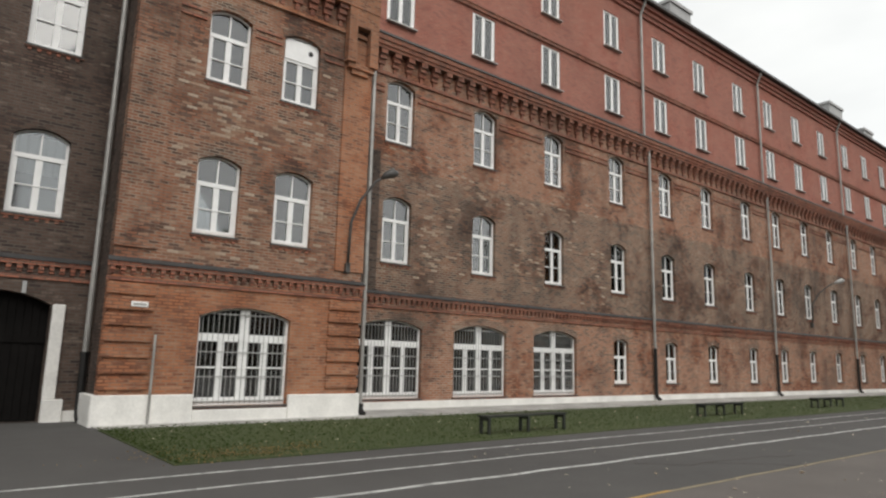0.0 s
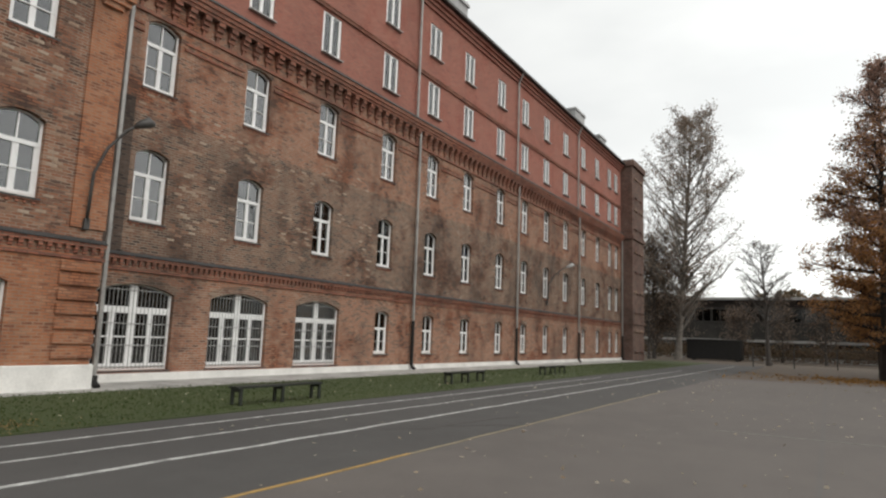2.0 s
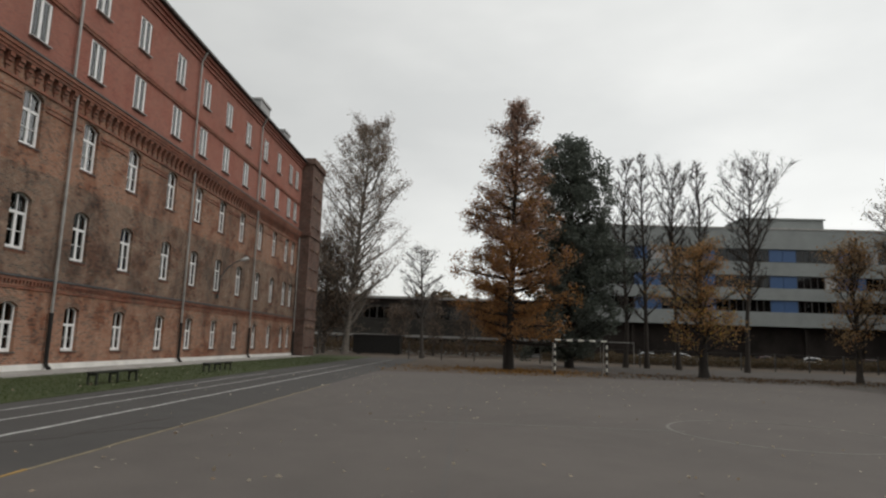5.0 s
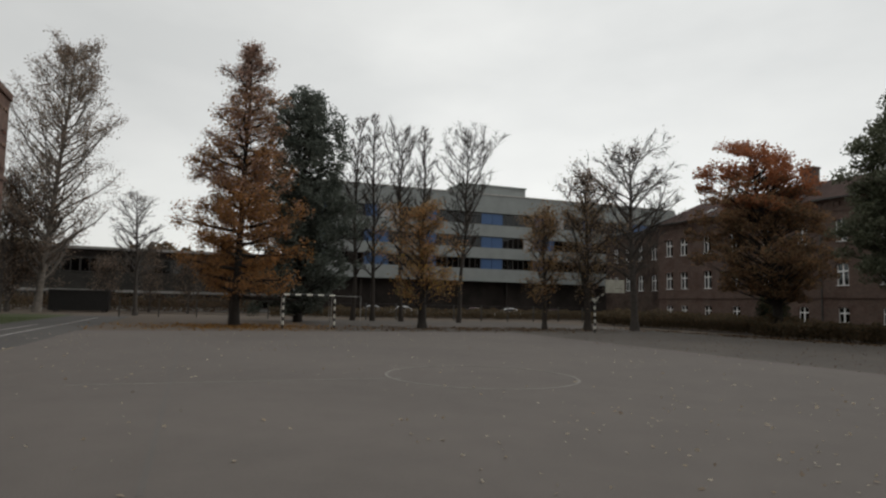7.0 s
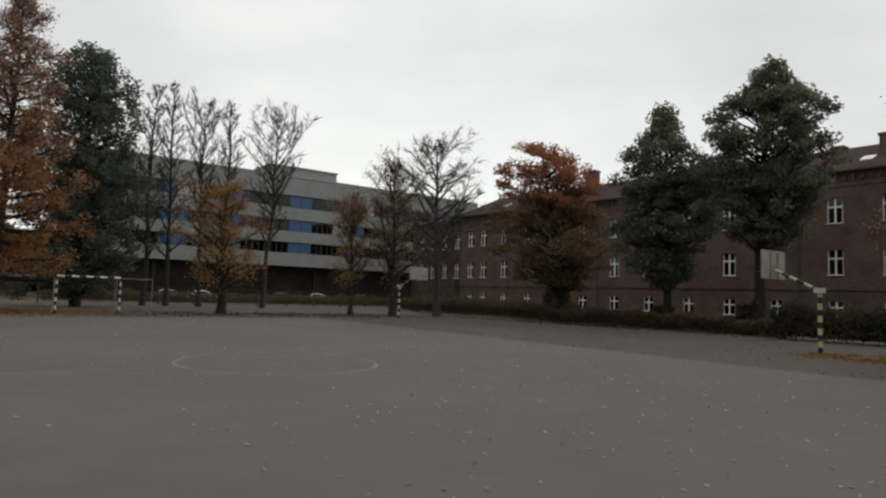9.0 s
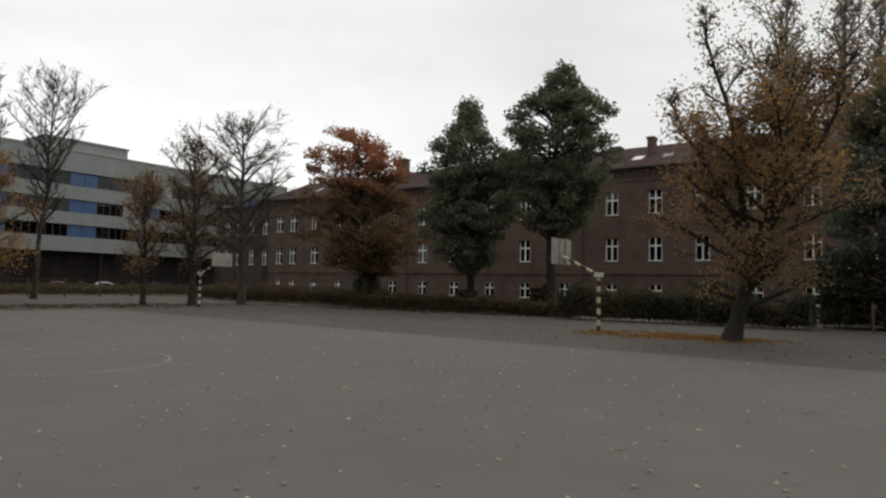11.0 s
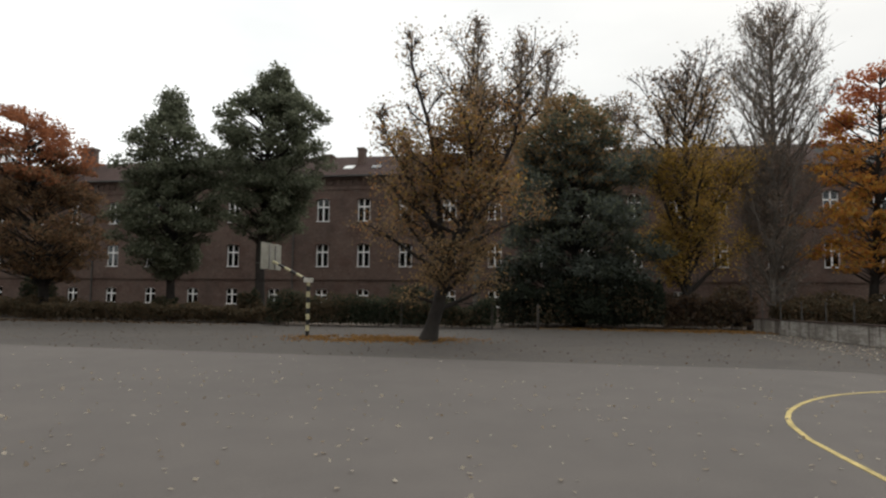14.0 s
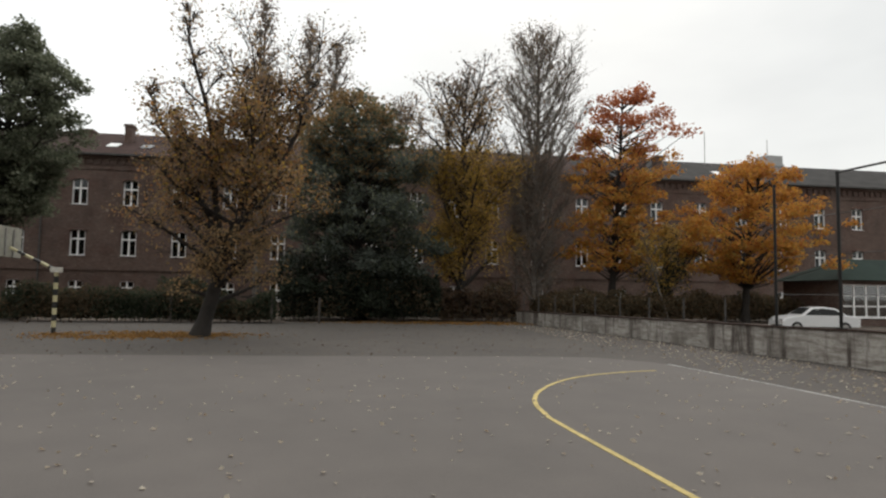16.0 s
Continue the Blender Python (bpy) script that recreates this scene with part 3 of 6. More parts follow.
def wall_band(bm, x0, x1, z0, z1, holes, front=0.0, back=0.42):
    """A storey of wall with its openings (left, right, sill, spring, rise) cut right through."""
    def quad(p, y, flip):
        v = [bm.verts.new((x, y, z)) for x, z in p]
        bm.faces.new(v[::-1] if flip else v)

    for y, flip in ((front, False), (back, True)):
        x = x0
        for a, b, s, zs, rise in sorted(holes):
            quad([(x, z0), (a, z0), (a, z1), (x, z1)], y, flip)
            if s > z0:
                quad([(a, z0), (b, z0), (b, s), (a, s)], y, flip)
            head = arc(a, b, zs, rise)
            for (xa, za), (xb, zb) in zip(head, head[1:]):
                quad([(xa, za), (xb, zb), (xb, z1), (xa, z1)], y, flip)
            x = b
        quad([(x, z0), (x1, z0), (x1, z1), (x, z1)], y, flip)
    for a, b, s, zs, rise in holes:
        ring = [(a, s), (b, s)] + arc(a, b, zs, rise)[::-1]
        for (xa, za), (xb, zb) in zip(ring, ring[1:] + ring[:1]):
            v = [bm.verts.new(p) for p in ((xa, front, za), (xa, back, za), (xb, back, zb), (xb, front, zb))]
            bm.faces.new(v)
    for x in (x0, x1):
        v = [bm.verts.new(p) for p in ((x, front, z0), (x, back, z0), (x, back, z1), (x, front, z1))]
        bm.faces.new(v)


def raw_mesh(name, bm, mat):
    me = bpy.data.meshes.new(name)
    bm.to_mesh(me)
    bm.free()
    me.materials.append(mat)
    return me


def local(name, bm, mat, parent, label="", at=(0, 0, 0)):
    return piece(name, to_mesh(name, bm, mat), at, parent, label)


def framed(w, h, rise, uprights, rails, depth=0.07, rim=0.065):
    """A window frame: jambs, sill rail, arched head, uprights (x, half width, from, to) and rails (z, half height)."""
    bm = boxes((0, rim, 0, depth, 0, h), (w - rim, w, 0, depth, 0, h), (rim, w - rim, 0, depth, 0, rim * 1.2))
    if rise > 0:
        o, i = arc(0, w, h, rise), arc(rim, w - rim, h - rim * 0.3, rise - rim * 0.35)
        for k in range(len(o) - 1):
            prism(bm, [i[k], i[k + 1], o[k + 1], o[k]], 0, depth)
    else:
        box(bm, rim, w - rim, 0, depth, h - rim, h)
    for x, half, z0, z1 in uprights:
        box(bm, x - half, x + half, 0.004, depth - 0.006, z0, z1)
    for z, half in rails:
        box(bm, rim, w - rim, -0.012, depth - 0.02, z - half, z + half)
    return bm


def pane_mesh(w, h, rise, y=0.04):
    bm = bmesh.new()
    prism(bm, [(0.03, 0.03), (w - 0.03, 0.03)] + arc(0.03, w - 0.03, h - 0.02, rise - 0.02 if rise else 0)[::-1], y, y + 0.012)
    return bm


def curtain_mesh(x0, x1, z0, z1, y=0.11):
    bm = bmesh.new()
    n = max(6, int((x1 - x0) / 0.06))
    a = [bm.verts.new((x0 + (x1 - x0) * i / n, y + 0.02 * math.sin(i * 2.1), z0)) for i in range(n + 1)]
    b = [bm.verts.new((x0 + (x1 - x0) * i / n, y + 0.02 * math.sin(i * 2.1), z1)) for i in range(n + 1)]
    for i in range(n):
        bm.faces.new((a[i], a[i + 1], b[i + 1], b[i]))
    r = bmesh.ops.extrude_face_region(bm, geom=bm.faces[:])
    for v in r["geom"]:
        if isinstance(v, bmesh.types.BMVert):
            v.co.y += 0.012
    return bm


def brick_arch(w, h, rise, thick=0.27):
    bm = bmesh.new()
    o, i = arc(-0.12, w + 0.12, h + thick * 0.75, rise + 0.03, 10), arc(0, w, h, rise, 10)
    for k in range(10):
        prism(bm, [i[k], i[k + 1], o[k + 1], o[k]], -0.15, -0.05)
    return bm


class WindowKind:
    """Meshes of one kind of window, shared by all windows of the kind."""

    def __init__(self, tag, w, h, rise, uprights, rails, arch=None, sill="tin", frame_mat="white", curtain=(), grille=False, glass_mat="glass", rim=0.065):
        self.w, self.h, self.rise = w, h, rise
        self.frame = to_mesh(tag + "_frame", framed(w, h, rise, uprights, rails, rim=rim), M[frame_mat])
        self.pane = to_mesh(tag + "_pane", pane_mesh(w, h, rise), M[glass_mat])
        self.sill = to_mesh(tag + "_sill", boxes((-0.04, w + 0.04, -0.195, 0.0, -0.05, -0.004)), M[sill])
        teeth = [(-0.05, w + 0.05, -0.175, -0.13, -0.085, -0.05)] + [(0.02 + k * 0.2 * w / 1.15, 0.10 + k * 0.2 * w / 1.15, -0.165, -0.13, -0.16, -0.086) for k in range(6)]
        self.course = to_mesh(tag + "_course", boxes(*teeth), M["brick_trim"]) if arch else None
        self.arch = to_mesh(tag + "_arch", brick_arch(w, h, rise), M[arch]) if arch else None
        self.curtains = [to_mesh(tag + "_curtain", curtain_mesh(*c), M["curtain"]) for c in curtain]
        self.grille = None
        if grille:
            bm = bmesh.new()
            n = int(w / 0.125)
            for k in range(1, n):
                box(bm, k * w / n - 0.006, k * w / n + 0.006, -0.03, -0.014, 0.05, h + rise * (1 - ((2 * k / n) - 1) ** 2) - 0.05)
            for z in (0.1, h * 0.32, h * 0.6, h + rise * 0.3):
                box(bm, 0.04, w - 0.04, -0.045, -0.03, z - 0.012, z + 0.012)
            self.grille = to_mesh(tag + "_grille", bm, M["grille"])

    def put(self, parent, x, z, depth=0.14, pick=None, label=""):
        wdw = piece("window", self.frame, (x, depth, z), parent, label)
        piece("pane", self.pane, (0, 0, 0), wdw)
        piece("sill", self.sill, (0, 0, 0), wdw, "dark sheet metal sill")
        if self.arch:
            piece("sill_course", self.course, (0, 0, 0), wdw, "toothed brick course")
            piece("brick_arch", self.arch, (0, 0, 0), wdw, "dark brick arch")
        if self.curtains:
            piece("curtain", self.curtains[(pick or 0) % len(self.curtains)], (0, 0, 0), wdw, "pale net curtain, in the bay added to lighten the panes")
        if self.grille:
            piece("grille", self.grille, (0, 0, 0), wdw, "grey painted iron window grille")
        return wdw


def sash(w, h, t, mid=True):
    """Uprights and rails of a two-leaf casement below a transom at height t."""
    up = [(w / 2, 0.072, 0.05, t), (w / 2, 0.02, t, h + 0.12), (0.10, 0.04, 0.06, t), (w - 0.10, 0.04, 0.06, t)]
    rl = [(t, 0.055), (0.10, 0.035)] + ([(t * 0.5, 0.014)] if mid else [])
    return up, rl


u, r = sash(1.15, 2.02, 1.42)
K_MAIN = WindowKind("casement", 1.15, 2.02, 0.19, u, r, "brick_old", "tin_dark", curtain=[(0.05, 1.1, 0.05, 2.0), (0.6, 1.1, 0.05, 2.0), (0.05, 1.1, 1.3, 2.05), (0.05, 0.35, 0.05, 2.0)])
u, r = sash(1.10, 1.84, 1.28)
# full curtains added behind all bay panes, in place of brighter sky reflection
K_BAY = WindowKind("bay_casement", 1.10, 1.84, 0.17, u, r, "brick_old", "tin_dark", curtain=[(0.05, 1.05, 0.05, 1.9), (0.05, 1.05, 0.05, 1.9)])
K_NEW = WindowKind("attic_casement", 1.18, 1.80, 0.0, [(0.59, 0.075, 0.05, 1.75), (0.10, 0.045, 0.06, 1.74), (1.08, 0.045, 0.06, 1.74)], [], None, "tin", curtain=[(0.06, 1.12, 0.05, 1.75), (0.06, 1.12, 0.05, 1.75), (0.06, 0.75, 0.05, 1.75), (0.06, 1.12, 0.05, 1.75)], glass_mat="glass_clear")
u, r = sash(1.05, 1.74, 1.12)
K_LOW = WindowKind("low_casement", 1.05, 1.74, 0.16, u, r, "brick_old", "tin_dark", curtain=[(0.05, 1.0, 0.05, 0.8)], glass_mat="glass")
K_WIDE = WindowKind("wide_casement", 2.54, 2.22, 0.27, [(1.27, 0.12, 0.05, 2.46), (0.66, 0.085, 0.05, 1.72), (1.88, 0.085, 0.05, 1.72)], [(1.72, 0.095), (0.14, 0.05), (0.95, 0.02)], "brick_old", "tin_dark", grille=True)
u, r = sash(1.2, 1.95, 1.35, False)
K_FAR = WindowKind("tall_casement", 1.2, 1.95, 0.14, [(0.6, 0.07, 0.05, 2.0), (0.09, 0.02, 0.05, 1.9), (1.11, 0.02, 0.05, 1.9)], [(1.32, 0.07)], None, "white", glass_mat="glass_dark", rim=0.045)
K_FARLOW = WindowKind("basement_casement", 1.1, 1.35, 0.12, [(0.55, 0.07, 0.05, 1.4)], [(0.9, 0.06)], None, "white", glass_mat="glass_dark")

# ---- the long brick building ----
FY = 17.58
barracks = thing("brick_building", (36, FY, 0), "long five-storey weathered red brick barracks building", "building", kind="structure")
OX = -36.0
COLS = [11.12, 15.02, 18.88, 23.15, 27.1, 30.95, 35.25, 39.05, 43.0, 47.05, 51.35, 55.2, 59.0, 61.2]
X0, X1 = 9.4, 63.4


def cols(kind, xs, z):
    return [(x + OX, x + OX + kind.w, z, z + kind.h, kind.rise) for x in xs]


bm = bmesh.new()
WIDE = [10.33, 14.24, 18.23]
wall_band(bm, X0 + OX, X1 + OX, 0, 3.35, cols(K_WIDE, WIDE, 0.34) + cols(K_LOW, [x + 0.1 for x in COLS[3:]], 0.76))
piece("wall", raw_mesh("ground_floor_wall", bm, M["brick_mix"]), (0, 0, 0), barracks, "orange brown ground floor brickwork")
bm = bmesh.new()
wall_band(bm, X0 + OX, X1 + OX, 3.35, 7.9, cols(K_MAIN, COLS, 4.66))
piece("wall", raw_mesh("first_floor_wall", bm, M["brick_old"]), (0, 0, 0), barracks, "sooty brown first floor brickwork")
bm = bmesh.new()
wall_band(bm, X0 + OX, X1 + OX, 7.9, 12.0, cols(K_MAIN, COLS, 8.72))
piece("wall", raw_mesh("second_floor_wall", bm, M["brick_mix"]), (0, 0, 0), barracks, "orange second floor brickwork")
bm = bmesh.new()
NEWC = [x - 0.12 for x in [7.2] + COLS]
wall_band(bm, 3.2 + OX, X1 + OX, 12.0, 15.0, cols(K_NEW, NEWC, 13.02), 0.05, 0.42)
wall_band(bm, 3.2 + OX, X1 + OX, 15.0, 19.3, cols(K_NEW, NEWC, 16.24), 0.05, 0.42)
piece("wall", raw_mesh("added_storeys_wall", bm, M["brick_red"]), (0, 0, 0), barracks, "even red brickwork of the added storeys")
for i, x in enumerate(COLS):
    K_MAIN.put(barracks, x + OX, 4.66, pick=i)
    K_MAIN.put(barracks, x + OX, 8.72, pick=i * 3 + 1)
    if i > 2:
        K_LOW.put(barracks, x + 0.1 + OX, 0.76, pick=i)
for i, x in enumerate(NEWC):
    K_NEW.put(barracks, x + OX, 13.02, 0.09, i)
    K_NEW.put(barracks, x + OX, 16.24, 0.09, i * 2 + 1)
for x in WIDE:
    K_WIDE.put(barracks, x + OX, 0.34)
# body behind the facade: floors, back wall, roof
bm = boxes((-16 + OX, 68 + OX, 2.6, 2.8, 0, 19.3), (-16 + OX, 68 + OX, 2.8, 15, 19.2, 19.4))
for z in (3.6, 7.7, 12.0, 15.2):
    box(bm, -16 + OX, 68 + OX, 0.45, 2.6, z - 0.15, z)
local("inner_walls", bm, M["inside"], barracks, "plaster planes behind the windows, coloured dark as unlit rooms")
bm = bmesh.new()
prism(bm, [(-0.45, 19.45), (15.5, 20.6), (15.5, 20.75), (-0.45, 19.6)], 3.0 + OX, 68.2 + OX)
for v in bm.verts:
    v.co = Vector((v.co.y, v.co.x, v.co.z))
local("roof", bm, M["roof"], barracks, "shallow dark sheet metal roof")
local("gutter", boxes((3.0 + OX, 63.0 + OX, -0.55, -0.40, 19.36, 19.50)), M["tin_dark"], barracks, "dark eaves gutter")
local("cornice", boxes((3.2 + OX, X1 + OX, -0.06, 0.05, 18.75, 18.95), (3.2 + OX, X1 + OX, -0.16, 0.05, 18.95, 19.15), (3.2 + OX, X1 + OX, -0.30, 0.05, 19.15, 19.36)), M["brick_red"], barracks)
local("string_course", boxes((3.2 + OX, X1 + OX, -0.03, 0.05, 14.92, 15.06), (3.2 + OX, X1 + OX, -0.06, 0.05, 15.06, 15.11)), M["brick_trim"], barracks, "dark narrow brick band")
# corbelled cornice of the old storeys
local("cornice", boxes((X0 + OX, X1 + OX, -0.07, 0, 10.98, 11.10), (X0 + OX, X1 + OX, -0.26, 0, 11.78, 11.90), (X0 + OX, X1 + OX, -0.31, 0, 11.90, 12.05), (X0 + OX, X1 + OX, -0.36, 0, 12.05, 12.22)), M["brick_trim"], barracks)
local("cornice", boxes((X0 + OX, X1 + OX, -0.40, 0.03, 12.22, 12.30)), M["tin_dark"], barracks, "dark sheet metal flashing")
bm = boxes((-0.13, 0.13, -0.10, 0, 11.30, 11.46), (-0.13, 0.13, -0.17, 0, 11.46, 11.62), (-0.13, 0.13, -0.24, 0, 11.62, 11.78), (-0.06, 0.06, -0.06, 0, 11.10, 11.30))
tooth = to_mesh("corbel", bm, M["brick_trim"])
n = int((X1 - X0) / 0.56)
for i in range(n):
    piece("corbel", tooth, (X0 + OX + 0.28 + i * 0.56, 0, 0), barracks)
# thin double band between the heads of the second floor windows
ends = [X0] + [v for x in COLS for v in (x - 0.14, x + 1.15 + 0.14)] + [X1]
for a, b in zip(ends[::2], ends[1::2]):
    if b - a > 0.4:
        local("band", boxes((a + OX, b + OX, -0.05, 0, 10.36, 10.44), (a + OX, b + OX, -0.03, 0, 10.56, 10.62)), M["brick_trim"], barracks)


def belt(parent, x0, x1, y, side=None):
    """String course above the ground floor, with a row of small brick teeth."""
    local("string_course", boxes((x0, x1, y - 0.05, y, 3.18, 3.26), (x0, x1, y - 0.09, y, 3.50, 3.60)), M["brick_trim"], parent)
    bm = bmesh.new()
    prism(bm, [(y - 0.12, 3.60), (y - 0.12, 3.63), (y, 3.72), (y, 3.60)], x0, x1)
    for v in bm.verts:
        v.co = Vector((v.co.y, v.co.x, v.co.z))
    local("ledge", bm, M["ledge"], parent, "sloping dark sheet metal ledge")
    k = int((x1 - x0) / 0.21)
    for i in range(k):
        piece("dentil", dentil, (x0 + (i + 0.5) * (x1 - x0) / k, y, 0), parent)


dentil = to_mesh("dentil", boxes((-0.05, 0.05, -0.08, 0, 3.40, 3.50), (-0.05, 0.05, -0.045, 0, 3.33, 3.40)), M["brick_trim"])
belt(barracks, X0 + OX, X1 + OX, 0.0)
local("plinth", boxes((X0 + OX, X1 + OX, -0.07, 0, -0.1, 0.26)), M["lime"], barracks, "whitewashed plinth")
for x, w, top in ((32.5, 1.1, 22.6), (55.4, 1.3, 22.7), (62.4, 1.0, 22.3)):
    local("chimney", boxes((x - w + OX, x + w + OX, 1.6, 2.7, 19.4, top - 0.2), (x - w - 0.1 + OX, x + w + 0.1 + OX, 1.5, 2.8, top - 0.2, top)), M["stucco"], barracks, "pale rendered chimney")


def downpipe(parent, x, y, z0, z1, shoe=2.3, kink=None):
    bm = bmesh.new()
    tube(bm, [(x, y, shoe), (x, y, z1)], 0.065)
    z = shoe + 1.8
    while z < z1:
        tube(bm, [(x, y, z), (x, y, z + 0.05)], 0.08)
        z += 2.0
    p = local("downpipe", bm, M["tin"], parent, "grey zinc downpipe with a black cast iron foot")
    bm = bmesh.new()
    tube(bm, [(x, y, z0 + 0.25), (x, y, shoe)], 0.085)
    tube(bm, [(x, y - 0.2, z0 + 0.05), (x, y - 0.05, z0 + 0.15), (x, y, z0 + 0.3)], 0.085)
    tube(bm, [(x, y, shoe - 0.06), (x, y, shoe + 0.03)], 0.105)
    piece("pipe_foot", to_mesh("pipe_foot", bm, M["black"]), (0, 0, 0), p, "black cast iron pipe foot")


for x in (26.1, 38.25, 50.4):
    downpipe(barracks, x + OX, -0.16, 0, 11.75)
    bm = bmesh.new()
    tube(bm, [(x - 0.3 + OX, -0.12, 12.3), (x - 0.3 + OX, -0.12, 18.7), (x - 0.3 + OX, -0.42, 19.35)], 0.065)
    local("downpipe", bm, M["tin"], barracks, "grey zinc upper downpipe")
downpipe(barracks, 9.74 + OX, -1.33, 0, 11.2, 0.3)
local("soot_strip", boxes((9.9 + OX, 10.95 + OX, -0.012, 0, 3.62, 8.3)), M["brick_dark"], barracks, "soot-blackened strip of brickwork beside the downpipe")
downpipe(barracks, 63.2 + OX, -0.16, 0, 11.7)
# far end bay
bm = boxes((63.4 + OX, 68.0 + OX, -1.1, 0.4, 0, 19.3), (63.2 + OX, 68.2 + OX, -1.3, 0.4, 19.3, 19.9), (63.25 + OX, 68.15 + OX, -1.25, 0, 11.9, 12.3), (63.3 + OX, 68.1 + OX, -1.2, 0, 3.5, 3.8))
local("end_bay", bm, M["brick_bay"], barracks, "projecting dark brick end bay")
for x in (64.1, 66.2):
    for z in (0.9, 4.7, 8.7, 13.0, 16.2):
        K_LOW.put(barracks, x + OX, z, -1.06)

# ---- near bay and left wing ----
bay = thing("brick_bay", (6.23, 16.08, 0), "projecting orange brick bay with rusticated corners", "building", kind="structure")
BX = -6.4
bm = bmesh.new()
wall_band(bm, 3.2 + BX, 9.65 + BX, 0, 3.3, [(5.22 + BX, 5.22 + 2.36 + BX, 0.38, 0.38 + 2.12, 0.25)])
piece("wall", raw_mesh("bay_ground_floor", bm, M["brick_orange"]), (0, 0, 0), bay, "bright orange ground floor brickwork")
bm = bmesh.new()
BAYW = [4.86, 6.89]
wall_band(bm, 3.2 + BX, 9.65 + BX, 3.3, 7.6, [(x + BX, x + BX + 1.1, 4.48, 4.48 + K_BAY.h, K_BAY.rise) for x in BAYW])
wall_band(bm, 3.2 + BX, 9.65 + BX, 7.6, 12.4, [(x + BX, x + BX + 1.1, 8.42, 8.42 + K_BAY.h, K_BAY.rise) for x in BAYW])
piece("wall", raw_mesh("bay_upper_wall", bm, M["brick_soot"]), (0, 0, 0), bay, "mottled brown and orange brickwork")
for i, x in enumerate(BAYW):
    K_BAY.put(bay, x + BX, 4.48, pick=i)
    K_BAY.put(bay, x + BX, 8.42, pick=i + 1)
local("blind_panel", boxes((6.95 + BX, 7.93 + BX, 0.10, 0.13, 8.42 + 1.3, 8.42 + 1.9)), M["white"], bay, "white panel with a round vent over a window")
bm = bmesh.new()
tube(bm, [(7.72 + BX, 0.08, 10.05), (7.72 + BX, 0.12, 10.05)], 0.07, 14)
local("vent", bm, M["black"], bay, "round dark vent")
K_BIG = WindowKind("bay_wide_casement", 2.36, 2.12, 0.25, [(1.18, 0.12, 0.05, 2.34), (0.62, 0.085, 0.05, 1.62), (1.74, 0.085, 0.05, 1.62)], [(1.62, 0.095), (0.14, 0.05), (0.9, 0.02)], "brick_orange", "tin_dark", grille=True)
K_BIG.put(bay, 5.22 + BX, 0.38)
local("side_wall", boxes((3.2 + BX, 3.6 + BX, 0.42, 1.5, 0, 12.4), (9.25 + BX, 9.65 + BX, 0.42, 1.5, 0, 12.4)), M["brick_dark"], bay, "side walls in darker brick")
local("roof", boxes((3.0 + BX, 9.9 + BX, -0.3, 1.5, 12.7, 12.8)), M["tin_dark"], bay)
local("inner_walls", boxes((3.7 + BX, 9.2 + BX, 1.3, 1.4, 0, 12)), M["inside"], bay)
bm = boxes((3.05 + BX, 5.2 + BX, -0.1, 0, -0.1, 0.66), (7.6 + BX, 9.72 + BX, -0.1, 0, -0.1, 0.62), (5.2 + BX, 7.6 + BX, -0.07, 0, -0.1, 0.30), (3.05 + BX, 3.2 + BX, 0, 1.5, -0.1, 0.66), (9.65 + BX, 9.72 + BX, 0, 1.43, -0.1, 0.62))
bmesh.ops.bevel(bm, geom=bm.edges[:], offset=0.015, segments=1, affect="EDGES")
local("plinth", bm, M["lime"], bay, "chipped whitewashed plinth")
belt(bay, 3.1 + BX, 9.75 + BX, 0.0)
# rusticated corner strips
block = to_mesh("quoin", soft_box(0, 1.02, -0.06, 0, 0, 0.27, 0.02), M["brick_orange"])
for k in range(7):
    piece("quoin", block, (3.14 + BX, 0, 0.76 + k * 0.352), bay)
    piece("quoin", block, (8.66 + BX, 0, 0.76 + k * 0.352), bay)
local("pilaster", boxes((3.17 + BX, 4.1 + BX, -0.05, 0, 3.96, 10.9)), M["brick_soot"], bay)
local("pilaster", boxes((8.78 + BX, 9.68 + BX, -0.05, 0, 3.97, 10.9)), M["brick_orange"], bay)
bm = boxes((3.1 + BX, 9.75 + BX, -0.08, 0, 11.0, 11.12), (3.1 + BX, 9.75 + BX, -0.3, 0, 11.8, 12.4), (8.72 + BX, 9.0 + BX, -0.28, -0.05, 10.1, 11.8), (9.46 + BX, 9.74 + BX, -0.28, -0.05, 10.1, 11.8), (9.0 + BX, 9.46 + BX, -0.28, -0.05, 11.25, 11.8), (8.8 + BX, 9.66 + BX, -0.2, -0.05, 9.95, 10.1), (8.95 + BX, 9.5 + BX, -0.14, -0.05, 9.8, 9.95))
local("cornice", bm, M["brick_orange"], bay)
for k in range(10):
    piece("corbel", tooth, (4.4 + BX + k * 0.46, 0, 0.05), bay)
for x0, x1 in ((4.1, 4.75), (6.05, 6.8), (8.1, 8.7)):
    local("band", boxes((x0 + BX, x1 + BX, -0.045, 0, 9.95, 10.03), (x0 + BX, x1 + BX, -0.03, 0, 10.16, 10.22)), M["brick_trim"], bay)
local("ground_pipe", tube(bmesh.new(), [(4.22 + BX, -0.16, 0), (4.22 + BX, -0.16, 2.0)], 0.03), M["tin"], bay, "thin grey pipe up the corner")
sign = thing("wall_sign", (3.67, 15.98, 2.66), "small white street sign plate on the brick corner", "sign")
part("plate", soft_box(3.49, 3.85, 15.995, 16.015, 2.61, 2.73, 0.006), M["white"], sign)
part("lettering", boxes((3.53, 3.81, 15.991, 15.994, 2.645, 2.69)), M["tin"], sign, "unreadable grey lettering")

